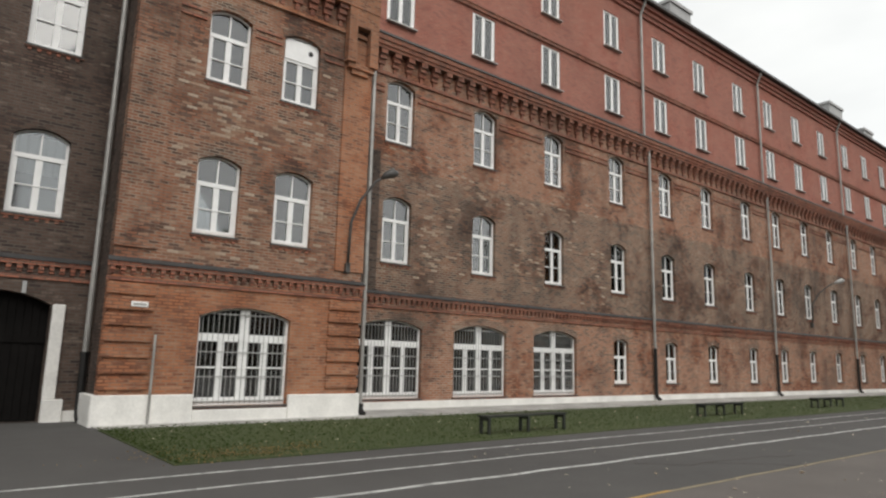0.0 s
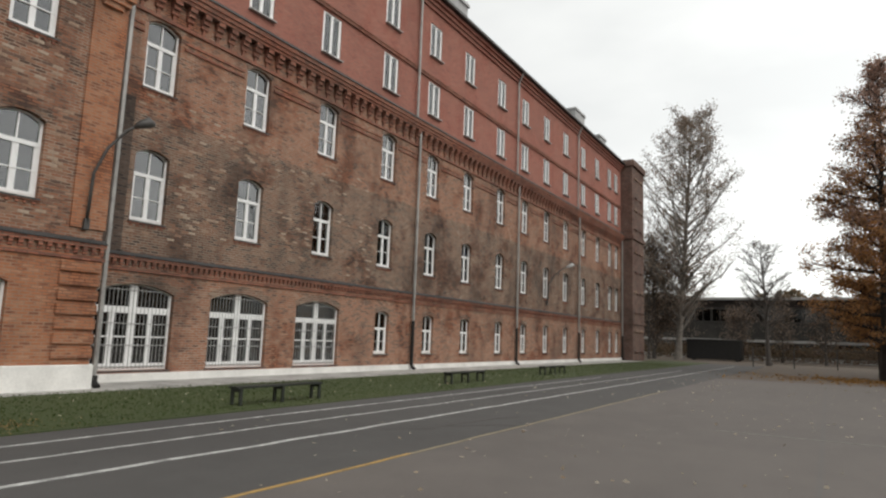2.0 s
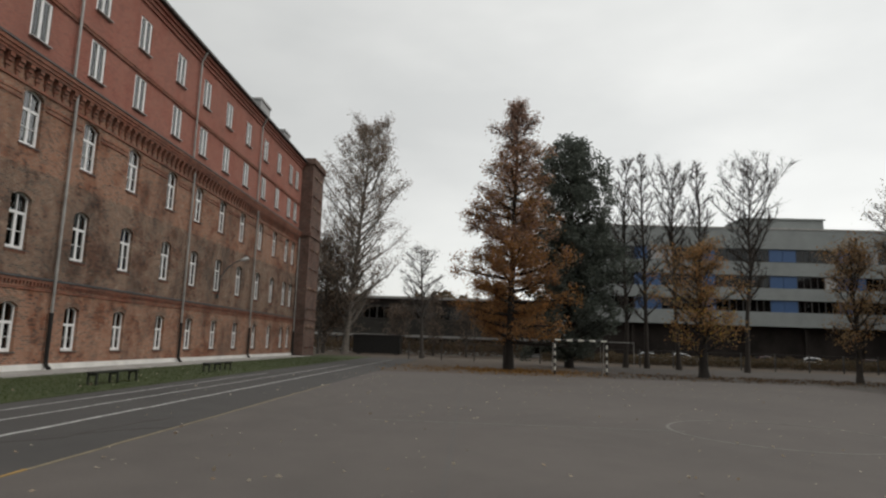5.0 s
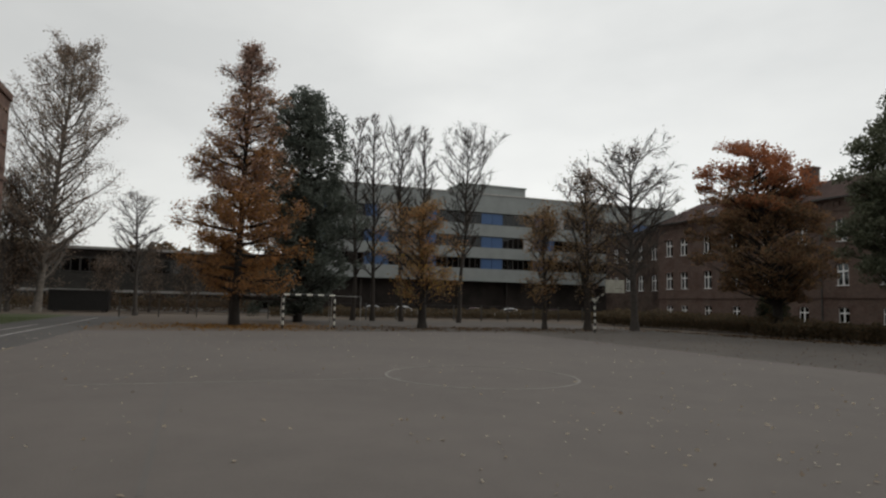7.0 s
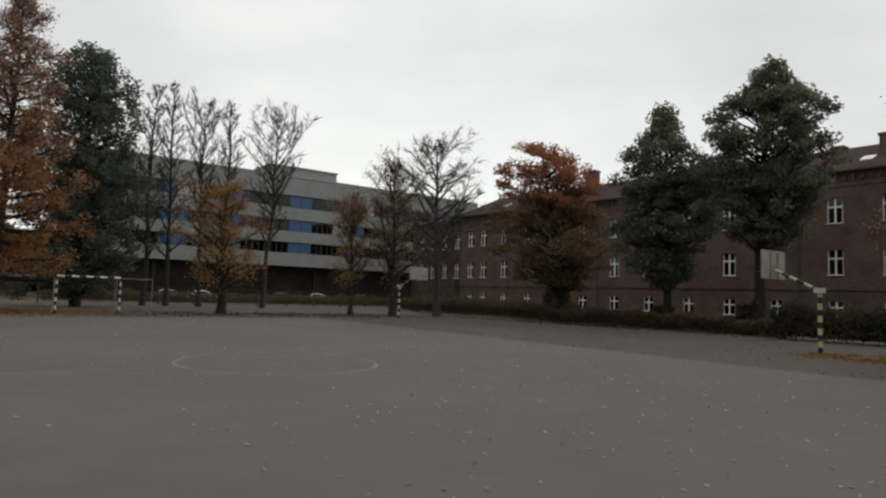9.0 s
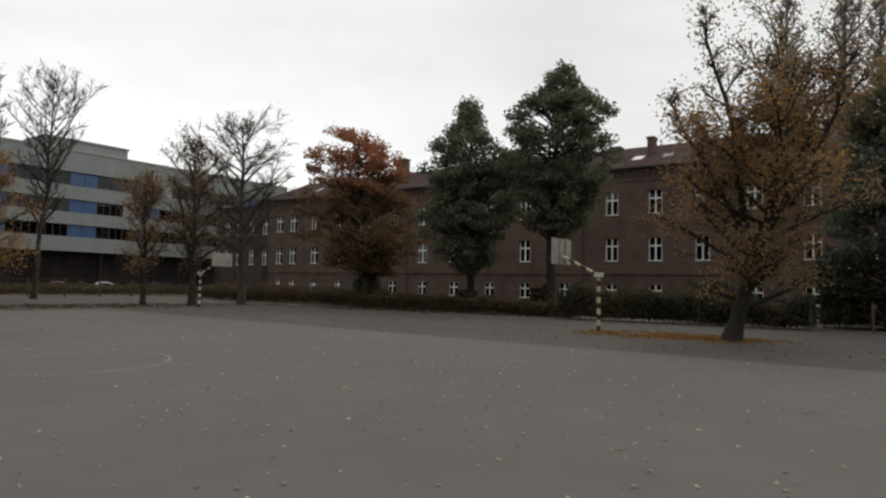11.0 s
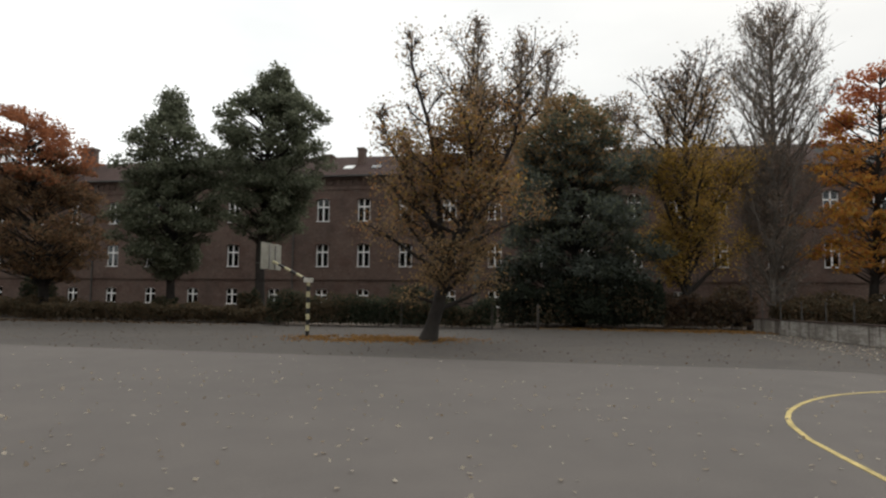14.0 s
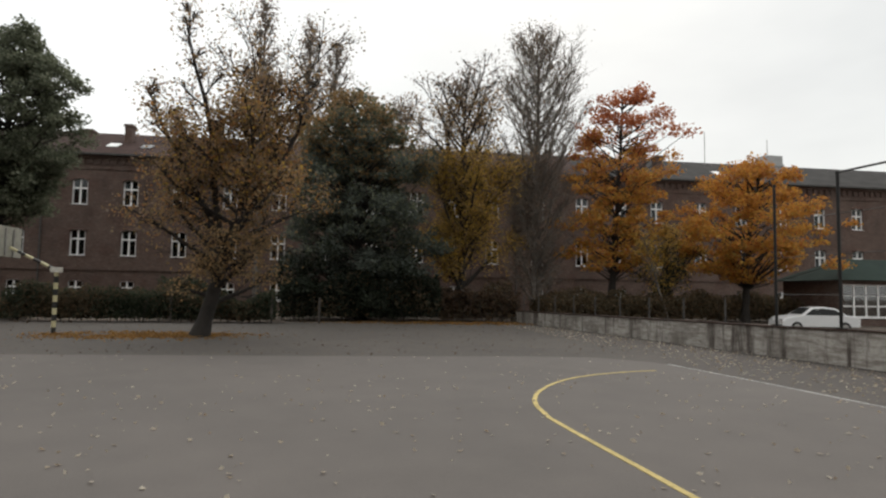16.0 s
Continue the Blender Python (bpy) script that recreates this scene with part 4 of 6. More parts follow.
wing = thing("brick_wing", (-2.17, FY, 0), "sooty dark brick wing with an arched gateway", "building", kind="structure")
bm = bmesh.new()
wall_band(bm, -10, 5.2, 0, 3.3, [(2.1, 4.34, 0, 2.62, 0.28)])
wall_band(bm, -10, 5.2, 3.3, 7.7, [(3.17, 4.32, 4.66, 6.50, 0.2), (-0.8, 0.35, 4.66, 6.5, 0.2)])
wall_band(bm, -10, 5.2, 7.7, 12.4, [(3.17, 4.32, 8.70, 10.72, 0.19), (-0.8, 0.35, 8.70, 10.72, 0.19)])
wall_band(bm, -10, 5.2, 12.4, 19.3, [])
piece("wall", raw_mesh("wing_wall", bm, M["brick_dark"]), (0, 0, 0), wing, "sooty dark brickwork")
u, r = sash(1.15, 1.84, 1.38)
K_WING = WindowKind("wing_casement", 1.15, 1.84, 0.2, u, r, "brick_dark", "tin_dark", curtain=[(0.05, 1.1, 1.0, 1.9)])
for x in (3.17, -0.8):
    K_WING.put(wing, x, 4.66)
    K_MAIN.put(wing, x, 8.70, pick=2)
belt(wing, -10, 5.2, 0.0)
local("plinth", boxes((4.62, 5.2, -0.08, 0, -0.1, 0.24)), M["lime"], wing, "whitewashed plinth")
bm = boxes((4.36, 4.62, -0.10, 0.05, 0.5, 2.64), (4.36, 4.78, -0.16, 0.05, -0.1, 0.5))
bmesh.ops.bevel(bm, geom=bm.edges[:], offset=0.02, segments=1, affect="EDGES")
local("gate_surround", bm, M["lime"], wing, "whitewashed gate jamb on a stone block")
bm = bmesh.new()
for k in range(14):
    box(bm, 2.1 + k * 0.16, 2.25 + k * 0.16, 0.28, 0.34, 0.02, 2.9)
box(bm, 2.1, 4.34, 0.34, 0.38, 0.02, 2.9)
box(bm, 2.1, 4.34, 0.24, 0.28, 1.75, 1.9)
local("gate", bm, M["gate"], wing, "dark boarded gate")
local("keystone", boxes((3.72, 3.80, -0.05, 0.02, 2.85, 3.12)), M["stucco"], wing, "pale keystone")
downpipe(wing, 5.08, -0.3, 0, 12.2, 1.55)


# ---- wall lamps ----
def wall_lamp(x, y, z, reach, out):
    lamp = thing("wall_lamp", (x, y, z), "dark bracket wall lamp on a curved arm", "lamp", "wall lamps")
    bm = bmesh.new()
    tube(bm, [(x, y, z), (x, y - 0.08, z + 1.3), (x + reach * 0.25, y - out * 0.3, z + 2.0), (x + reach * 0.6, y - out * 0.7, z + 2.55), (x + reach * 0.85, y - out, z + 2.75)], 0.04, 8)
    part("arm", bm, M["tin_dark"], lamp, smooth=True)
    bm = bmesh.new()
    tube(bm, [(x + reach * 0.72, y - out * 0.9, z + 2.66), (x + reach * 0.85, y - out, z + 2.76), (x + reach * 1.05, y - out * 1.1, z + 2.86), (x + reach * 1.2, y - out * 1.15, z + 2.86)], [0.05, 0.11, 0.15, 0.06], 10)
    part("shade", bm, M["grille"] if x > 20 else M["tin_dark"], lamp, "grey metal lamp head", smooth=True)
    bm = boxes((x - 0.07, x + 0.07, y - 0.04, y + 0.10, z - 0.12, z + 0.15))
    part("bracket", bm, M["tin_dark"], lamp)


wall_lamp(8.97, 15.98, 4.05, 1.0, 0.5)
wall_lamp(43.6, FY - 0.1, 4.3, 1.4, 1.2)

# ---- brick building across the yard ----
CY = -56.24
hall = thing("brick_building", (12, CY, 0), "three-storey maroon brick barracks across the yard", "building", kind="structure")
hall.rotation_euler = (0, 0, math.pi)


def hx(x):
    return 12 - x


CW = [13.4, 17.3, 21.2, 25.8, 30.0, 34.0, 38.4, 42.6, 46.8, 51.0, 55.3, 59.5, 63.4, 66.0, 9.4, 5.4, 1.4, -2.6, -6.4, -9.8, -13.2, -17.4, -21.6, -25.3, -28.9, -33.3, -37.5, -41.7, -45.8, -49.9, -54.0, -58.1, -62.2, -66.3, -70.4, -74.5]
bm = bmesh.new()
wall_band(bm, hx(68), hx(-78), 0, 3.1, [(hx(x) - 0.55, hx(x) + 0.55, 0.75, 2.1, 0.12) for x in CW])
wall_band(bm, hx(68), hx(-78), 3.1, 7.4, [(hx(x) - 0.6, hx(x) + 0.6, 4.25, 6.2, 0.14) for x in CW])
wall_band(bm, hx(68), hx(-78), 7.4, 12.6, [(hx(x) - 0.6, hx(x) + 0.6, 8.4, 10.35, 0.14) for x in CW])
piece("wall", raw_mesh("hall_wall", bm, M["brick_far"]), (0, 0, 0), hall, "maroon brickwork")
for x in CW:
    K_FARLOW.put(hall, hx(x) - 0.55, 0.75, 0.1)
    K_FAR.put(hall, hx(x) - 0.6, 4.25, 0.1)
    K_FAR.put(hall, hx(x) - 0.6, 8.4, 0.1)
local("string_course", boxes((hx(68), hx(-78), -0.12, 0, 3.05, 3.3), (hx(68), hx(-78), -0.08, 0, 11.3, 11.5), (hx(68), hx(-78), -0.2, 0, 12.2, 12.6)), M["brick_far"], hall)
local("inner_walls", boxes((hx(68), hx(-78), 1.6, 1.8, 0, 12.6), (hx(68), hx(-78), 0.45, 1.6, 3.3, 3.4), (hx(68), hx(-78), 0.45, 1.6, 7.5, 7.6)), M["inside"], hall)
for xa, xb, cover, words in ((68.4, -22.0, "roof_red", "red brown pitched roof"), (-22.0, -78.4, "roof", "dark grey pitched roof")):
    bm = bmesh.new()
    prism(bm, [(-0.5, 12.6), (7.0, 15.9), (14.5, 12.6), (14.5, 12.45), (-0.5, 12.45)], hx(xa), hx(xb))
    for v in bm.verts:
        v.co = Vector((v.co.y, v.co.x, v.co.z))
    local("roof", bm, M[cover], hall, words)
local("frieze", boxes(*[(hx(68) + 0.3 + k * 0.62, hx(68) + 0.58 + k * 0.62, -0.14, 0, 11.75, 12.2) for k in range(234)]), M["brick_far"], hall, "row of brick teeth beneath the eaves")
head = to_mesh("window_head", brick_arch(1.2, 1.95, 0.14, 0.24), M["brick_bay"])
for x in CW:
    for z in (4.25, 8.4):
        piece("window_head", head, (hx(x) - 0.6, 0.02, z), hall, "dark brick arch")
local("gutter", boxes((hx(68.4), hx(-78.4), -0.65, -0.5, 12.42, 12.56)), M["tin_dark"], hall)
for x, w, top in ((48.8, 1.4, 16.9), (22.2, 0.9, 15.4), (18.8, 0.6, 16.0), (11.4, 0.9, 16.8), (-29.0, 1.1, 16.0), (-31.0, 0.7, 15.6)):
    local("chimney", boxes((hx(x) - w / 2, hx(x) + w / 2, 3.4, 4.4, 13.5, top - 0.2), (hx(x) - w / 2 - 0.08, hx(x) + w / 2 + 0.08, 3.3, 4.5, top - 0.2, top)), M["brick_far"], hall, "brick chimney")
local("chimney", boxes((hx(-43.5) - 1.0, hx(-43.5) + 1.0, 3.4, 5, 13.4, 16.2), (hx(-43.5) - 1.12, hx(-43.5) + 1.12, 3.3, 5.1, 15.1, 15.3)), M["stucco"], hall, "pale rendered chimney stack")
for x, z0, z1 in ((-43.2, 16.2, 18.0), (-36.2, 15.0, 18.4)):
    bm = bmesh.new()
    tube(bm, [(hx(x), 4, z0), (hx(x), 4, z1)], 0.04, 5)
    local("aerial", bm, M["tin"], hall, "thin roof aerial")
for k, x in enumerate((19.5, 16.8, 27, 36, 52, 61, -36.5)):
    bm = bmesh.new()
    y0, y1 = 1.6, 2.7
    prism(bm, [(y0, 12.6 + (y0 + 0.5) * 0.44 + 0.02), (y1, 12.6 + (y1 + 0.5) * 0.44 + 0.02), (y1, 12.6 + (y1 + 0.5) * 0.44 + 0.10), (y0, 12.6 + (y0 + 0.5) * 0.44 + 0.10)], hx(x) - 0.45, hx(x) + 0.45)
    for v in bm.verts:
        v.co = Vector((v.co.y, v.co.x, v.co.z))
    local("skylight", bm, M["glass"] if k % 2 else M["white"], hall, "small roof skylight")
for x in (24.0, 44.7, 11.0, -15.4):
    bm = bmesh.new()
    tube(bm, [(hx(x), -0.12, 0.2), (hx(x), -0.12, 12.4)], 0.07, 6)
    local("downpipe", bm, M["tin_dark"], hall, "dark downpipe")

annex = thing("brick_annex", (75, -58, 0), "dark brick annex at the end of the barracks", "building", kind="structure")
annex.rotation_euler = (0, 0, math.pi)
bm = bmesh.new()
aw = [-5.0, -2.2, 0.6, 3.4]
wall_band(bm, -7, 6.9, 0, 3.2, [])
wall_band(bm, -7, 6.9, 3.2, 7.2, [(x, x + 1.1, 4.2, 6.2, 0.1) for x in aw])
wall_band(bm, -7, 6.9, 7.2, 12.2, [(x, x + 1.1, 8.4, 10.3, 0.1) for x in aw])
piece("wall", raw_mesh("annex_wall", bm, M["brick_dark"]), (0, 0, 0), annex)
for x in aw:
    K_FAR.put(annex, x, 4.2, 0.1)
    K_FAR.put(annex, x, 8.4, 0.1)
local("roof", boxes((-7.3, 7, -0.3, 9, 12.2, 12.5)), M["roof"], annex)
local("inner_walls", boxes((-7, 6.9, 1.2, 1.3, 0, 12)), M["inside"], annex)
local("side_wall", boxes((-7, -6.6, 0.42, 9, 0, 12.2)), M["brick_dark"], annex)

# ---- modern block with blue panels ----
modern = thing("office_block", (88, -40, 0), "modern pale banded block with blue facade panels", "building", kind="structure")
modern.rotation_euler = (0, 0, -math.pi / 2)
L0, L1 = -27.0, 36.0
bands = [(5.3, 7.2), (8.8, 10.4), (12.1, 13.9), (15.7, 18.4)]
for z0, z1 in bands:
    local("spandrel", boxes((L0, L1, -0.12, 0.35, z0, z1), (L0, L1, -0.16, 0.35, z0, z0 + 0.08)), M["band"], modern, "pale cement panel band")
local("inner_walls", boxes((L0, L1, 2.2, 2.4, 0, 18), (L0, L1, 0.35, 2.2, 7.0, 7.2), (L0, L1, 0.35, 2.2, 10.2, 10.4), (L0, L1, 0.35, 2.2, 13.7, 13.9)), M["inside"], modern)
win3 = to_mesh("strip_window", framed(1.75, 1.62, 0, [(0.875, 0.04, 0.05, 1.6)], [], 0.08, 0.05), M["tin_dark"])
win3p = to_mesh("strip_pane", pane_mesh(1.75, 1.62, 0), M["glass_dark"])
panel = to_mesh("panel", soft_box(0, 1.75, 0, 0.12, 0, 1.62, 0.02), M["blue"])
greyp = to_mesh("grey_panel", soft_box(0, 1.75, 0, 0.12, 0, 1.62, 0.02), M["stucco"])
rng_b = random.Random(4)
for z in (7.19, 10.43, 13.99):
    k = 0
    x = L0
    while x < L1 - 1.8:
        k += 1
        if k % 5 in (1,) or (k % 5 == 2 and rng_b.random() < 0.45):
            piece("panel", panel, (x, 0.06, z), modern, "blue facade panel")
        elif rng_b.random() < 0.12:
            piece("panel", greyp, (x, 0.06, z), modern, "grey facade panel")
        else:
            wdw = piece("window", win3, (x, 0.08, z), modern)
            piece("pane", win3p, (0, 0, 0), wdw)
        x += 1.8
local("ground_floor", boxes((L0, L1, 1.2, 1.5, 0, 5.3)), M["brownwall"], modern, "recessed dark ground floor")
for k in range(9):
    local("pillar", boxes((L0 + 1 + k * 7.6, L0 + 1.4 + k * 7.6, 0.3, 0.7, 0, 5.3)), M["brownwall"], modern)
local("roof", boxes((L0 - 0.2, L1 + 0.2, -0.2, 15, 18.4, 18.6)), M["tin"], modern)
local("roof_house", boxes((-2.0, 9.0, 3, 9, 18.6, 20.4), (-2.2, 9.2, 2.8, 9.2, 20.4, 20.6)), M["band"], modern, "pale roof plant house")
local("side_wall", boxes((L0 - 0.3, L0, 0, 15, 0, 18.4), (L1, L1 + 0.3, 0, 15, 0, 18.4)), M["band"], modern)

# ---- low glazed hall ----
low = thing("low_hall", (100, 8, 0), "long low dark two-storey hall with glazed ground floor", "building", kind="structure")
low.rotation_euler = (0, 0, -math.pi / 2)
local("wall", boxes((-30, 26, 0, 0.4, 2.4, 8.3)), M["hallwall"], low, "grey brown upper wall")
local("fascia", boxes((-30, 26, -0.25, 0, 2.45, 2.8)), M["tin"], low, "pale band over the ground floor windows")
local("roof_band", boxes((-30, 26, -0.06, 0, 7.3, 8.3)), M["brownwall"], low, "dark band beneath the roof")
local("roof", boxes((-30.5, 26.5, -0.6, 18, 8.3, 8.65)), M["tin"], low, "flat roof with a pale edge")
local("plinth", boxes((-30, 26, -0.05, 0.3, 0, 0.55)), M["tin"], low)
gl3 = to_mesh("hall_window", framed(2.2, 1.8, 0, [(1.1, 0.04, 0.05, 1.78)], [(1.2, 0.03)], 0.08, 0.06), M["tin_dark"])
gl3p = to_mesh("hall_pane", pane_mesh(2.2, 1.8, 0), M["glass_dark"])
gl4 = to_mesh("upper_window", framed(2.2, 1.9, 0, [(1.1, 0.04, 0.05, 1.88)], [], 0.08, 0.06), M["tin_dark"])
gl4p = to_mesh("upper_pane", pane_mesh(2.2, 1.9, 0), M["glass_dark"])
for k in range(24):
    w1 = piece("window", gl3, (-29.5 + k * 2.3, 0.02, 0.58), low)
    piece("pane", gl3p, (0, 0, 0), w1)
    w2 = piece("window", gl4, (-29.5 + k * 2.3, -0.1, 5.2), low)
    piece("pane", gl4p, (0, 0, 0), w2)
local("inner_walls", boxes((-30, 26, 1.6, 1.8, 0, 8.2)), M["inside"], low)

# ---- retaining wall, ball fence, garage ----
def on_wall(y):
    return -9.95 - (y + 36.0) * 0.092


def wall_run(y0, y1, d0, d1, z0, z1, steps=60, rough=0.0, base=True, slope=0.0095):
    """A slab along the wall's line, from d0 to d1 metres behind its face; its top rises a little towards the court."""
    bm = bmesh.new()
    rings = []
    for i in range(steps + 1):
        y = y0 + (y1 - y0) * i / steps
        x, dz = on_wall(y), rough * noise.noise((y * 0.7, 3, 0)) + (y + 34) * slope
        rings.append([bm.verts.new(q) for q in ((x - d0, y, z0 + (0 if base else dz)), (x - d1, y, z0 + (0 if base else dz)), (x - d1, y, z1 + dz), (x - d0, y, z1 + dz))])
    for a, b in zip(rings, rings[1:]):
        for k in range(4):
            bm.faces.new((a[k], a[(k + 1) % 4], b[(k + 1) % 4], b[k]))
    bm.faces.new(rings[0]), bm.faces.new(rings[-1][::-1])
    return bm


low_wall = thing("low_wall", (-11, -20, 0), "stained whitewashed concrete yard wall", "wall", kind="structure")
part("wall_body", wall_run(-37, -4, 0.0, 0.3, -0.2, 0.64, rough=0.03), M["wallwash"], low_wall)
part("gutter", wall_run(-37, -4, -0.13, -0.002, -0.02, 0.014, slope=0.0), M["crack"], low_wall, "dark dirt strip along the foot")
part("coping", wall_run(-37, -4, -0.03, 0.36, 0.642, 0.69, rough=0.03, base=False), M["rust"], low_wall, "rusty brown coping")
for i, y in enumerate((-10.2, -12.3, -14.3, -16.4)):
    wx = on_wall(y)
    post = thing("fence_post", (wx - 0.15, y, 0.7), "tall dark steel ball fence post on the wall", "post", "ball fence posts")
    bm = bmesh.new()
    tube(bm, [(wx - 0.15, y, 0.6), (wx - 0.15, y, 4.75)], 0.04)
    part("shaft", bm, M["black"], post)
    part("foot_plate", boxes((wx - 0.25, wx - 0.05, y - 0.1, y + 0.1, 0.69 + (y + 34) * 0.0095, 0.72 + (y + 34) * 0.0095)), M["black"], post)
net = thing("ball_fence", (on_wall(-13.3) - 0.15, -13.3, 0.7), "thin wire ball fence strung between the posts", "fence")
for z in (1.7, 2.7, 3.7, 4.72):
    bm = bmesh.new()
    tube(bm, [(on_wall(y) - 0.15, y, z) for y in ((-8, -14.3, -16.4) if z < 4.5 else (-8, -14.35))], 0.009 if z < 4.5 else 0.03, 5)
    part("wire" if z < 4.5 else "top_rail", bm, M["black"], net)
for k in range(9):
    y = -18.5 - k * 2.1
    x = on_wall(y) - 0.15
    whole("rail_post", boxes((x - 0.02, x + 0.02, y - 0.02, y + 0.02, 0.6, 1.55)), M["tin_dark"], "short dark fence post on the yard wall", "post", "low fence posts")

garage = thing("garage", (-29.8, -35.1, 0), "low brick garage with a green sheet metal roof", "building", kind="structure")
garage.rotation_euler = (0, 0, math.pi)
bm = bmesh.new()
wall_band(bm, 0, 14, 0, 2.75, [(0.2, 6.0, 0.5, 2.5, 0)])
piece("wall", raw_mesh("garage_wall", bm, M["brick_far"]), (0, 0, 0), garage)
K_G = WindowKind("workshop_window", 5.8, 2.0, 0, [(0.83 * k, 0.05, 0.05, 1.95) for k in range(1, 7)], [(0.68, 0.04), (1.34, 0.04)], None, "white", curtain=[(0.05, 5.7, 0.05, 0.6)])
K_G.put(garage, 0.2, 0.5, 0.1)
bm = bmesh.new()
b = [bm.verts.new(p) for p in ((-0.5, -0.5, 2.75), (14.5, -0.5, 2.75), (14.5, 5.6, 2.75), (-0.5, 5.6, 2.75), (2.2, 2.5, 4.2), (11.6, 2.5, 4.2))]
for f in ((0, 1, 5, 4), (1, 2, 5), (2, 3, 4, 5), (3, 0, 4), (3, 2, 1, 0)):
    bm.faces.new([b[i] for i in f])
local("roof", bm, M["green_roof"], garage, "green hipped sheet metal roof")
local("inner_walls", boxes((0.45, 14, 2.0, 2.2, 0, 2.7)), M["inside"], garage)
local("side_wall", boxes((0.0, 0.4, 0.42, 5.1, 0, 2.75)), M["brick_far"], garage)


# ---- parked cars ----
def car(at, turn, paint, label):
    c = thing("car", at, label, "car", "parked cars")
    c.rotation_euler = (0, 0, turn)
    prof = [(-2.15, 0.35), (-2.18, 0.75), (-2.05, 0.92), (-1.45, 0.98), (-0.85, 1.38), (-0.2, 1.45), (0.45, 1.40), (1.05, 0.98), (1.85, 0.86), (2.12, 0.66), (2.15, 0.35)]
    bm = bmesh.new()
    rows = []
    for y, inset in ((-0.84, 0.0), (-0.80, 0.03), (0.80, 0.03), (0.84, 0.0)):
        rows.append([bm.verts.new((x * (1 - (0.02 if abs(y) > 0.82 else 0)), y * (0.82 if z > 1.1 else 1.0), z - (0.05 if abs(y) > 0.82 and z > 0.5 else 0))) for x, z in prof])
    for a, b2 in zip(rows, rows[1:]):
        for i in range(len(prof) - 1):
            bm.faces.new((a[i], a[i + 1], b2[i + 1], b2[i]))
        bm.faces.new((a[-1], a[0], b2[0], b2[-1]))
    bm.faces.new(rows[0][::-1]), bm.faces.new(rows[-1])
    piece("body", to_mesh("car_body", bm, M[paint]), (0, 0, 0), c)
    for s in (-1, 1):
        bm = bmesh.new()
        prism(bm, [(-1.3, 1.0), (-0.82, 1.3), (-0.2, 1.36), (0.4, 1.32), (0.88, 1.0)], s * 0.843, s * 0.856)
        for v in bm.verts:
            if v.co.z > 1.1:
                v.co.y *= 0.825
        piece("side_window", to_mesh("side_window", bm, M["rubber"]), (0, 0, 0), c, "dark side glass")
    for nm, x0, z0, x1, z1 in (("windscreen", 0.50, 1.39, 1.0, 1.02), ("rear_window", -0.90, 1.37, -1.4, 1.02)):
        bm = bmesh.new()
        vs = [bm.verts.new(p) for p in ((x0, -0.6, z0 + 0.01), (x0, 0.6, z0 + 0.01), (x1, 0.68, z1 + 0.012), (x1, -0.68, z1 + 0.012))]
        bm.faces.new(vs)
        bmesh.ops.solidify(bm, geom=bm.faces[:], thickness=0.012)
        piece(nm, to_mesh(nm, bm, M["rubber"]), (0, 0, 0), c, "dark glass")
    bm = bmesh.new()
    tube(bm, [(0, -0.1, 0), (0, 0.1, 0)], 0.31, 16)
    me = to_mesh("tyre", bm, M["rubber"])
    bm = bmesh.new()
    tube(bm, [(0, -0.11, 0), (0, 0.11, 0)], 0.19, 12)
    rim = to_mesh("rim", bm, M["tin"])
    for x in (-1.3, 1.35):
        for y in (-0.76, 0.76):
            piece("rim", rim, (0, 0, 0), piece("wheel", me, (x, y, 0.31), c))
    for s in (-1, 1):
        piece("headlight", to_mesh("headlight", boxes((2.04, 2.12, s * 0.6 - 0.15, s * 0.6 + 0.15, 0.62, 0.74)), M["stucco"]), (0, 0, 0), c)
        piece("tail_light", to_mesh("tail_light", boxes((-2.19, -2.14, s * 0.6 - 0.14, s * 0.6 + 0.14, 0.68, 0.82)), M["car_dark"]), (0, 0, 0), c)


car((-26.6, -33.4, -0.3), radians(350), "car_white", "white saloon car parked behind the yard wall")
car((79, -40, -0.012), radians(80), "car_white", "white car parked before the modern block")
car((79, -34.5, -0.012), radians(95), "car_dark", "dark red car parked before the modern block")
car((78, -20.5, -0.012), radians(90), "car_silver", "silver car parked before the modern block")
car((78.5, -24.5, -0.012), radians(90), "car_white", "white car parked before the modern block")
car((79, -46.5, -0.012), radians(90), "car_dark", "dark car parked before the modern block")

# ---- benches ----
BX, BY = 10.98, 11.08
bench = thing("bench", (BX, BY, 0.02), "long low dark green wooden bench on the lawn", "bench", "lawn benches")
L = 1.33
for y in (-0.16, 0.01):
    part("seat_board", soft_box(BX - L, BX + L, BY + y, BY + y + 0.15, 0.37, 0.415, 0.008), M["bench"], bench)
for x in (-L + 0.1, 0.0, L - 0.1):
    for y in (-0.15, 0.10):
        part("leg", boxes((BX + x - 0.035, BX + x + 0.035, BY + y, BY + y + 0.05, 0.018, 0.37)), M["bench"], bench)
    part("crossbar", boxes((BX + x - 0.03, BX + x + 0.03, BY - 0.10, BY + 0.10, 0.30, 0.362)), M["bench"], bench)
copy_thing(bench, pose(20.7, 11.55, 0.02, 0, 0, 1))
copy_thing(bench, pose(30.0, 11.8, 0.02, 0, 0, -1))


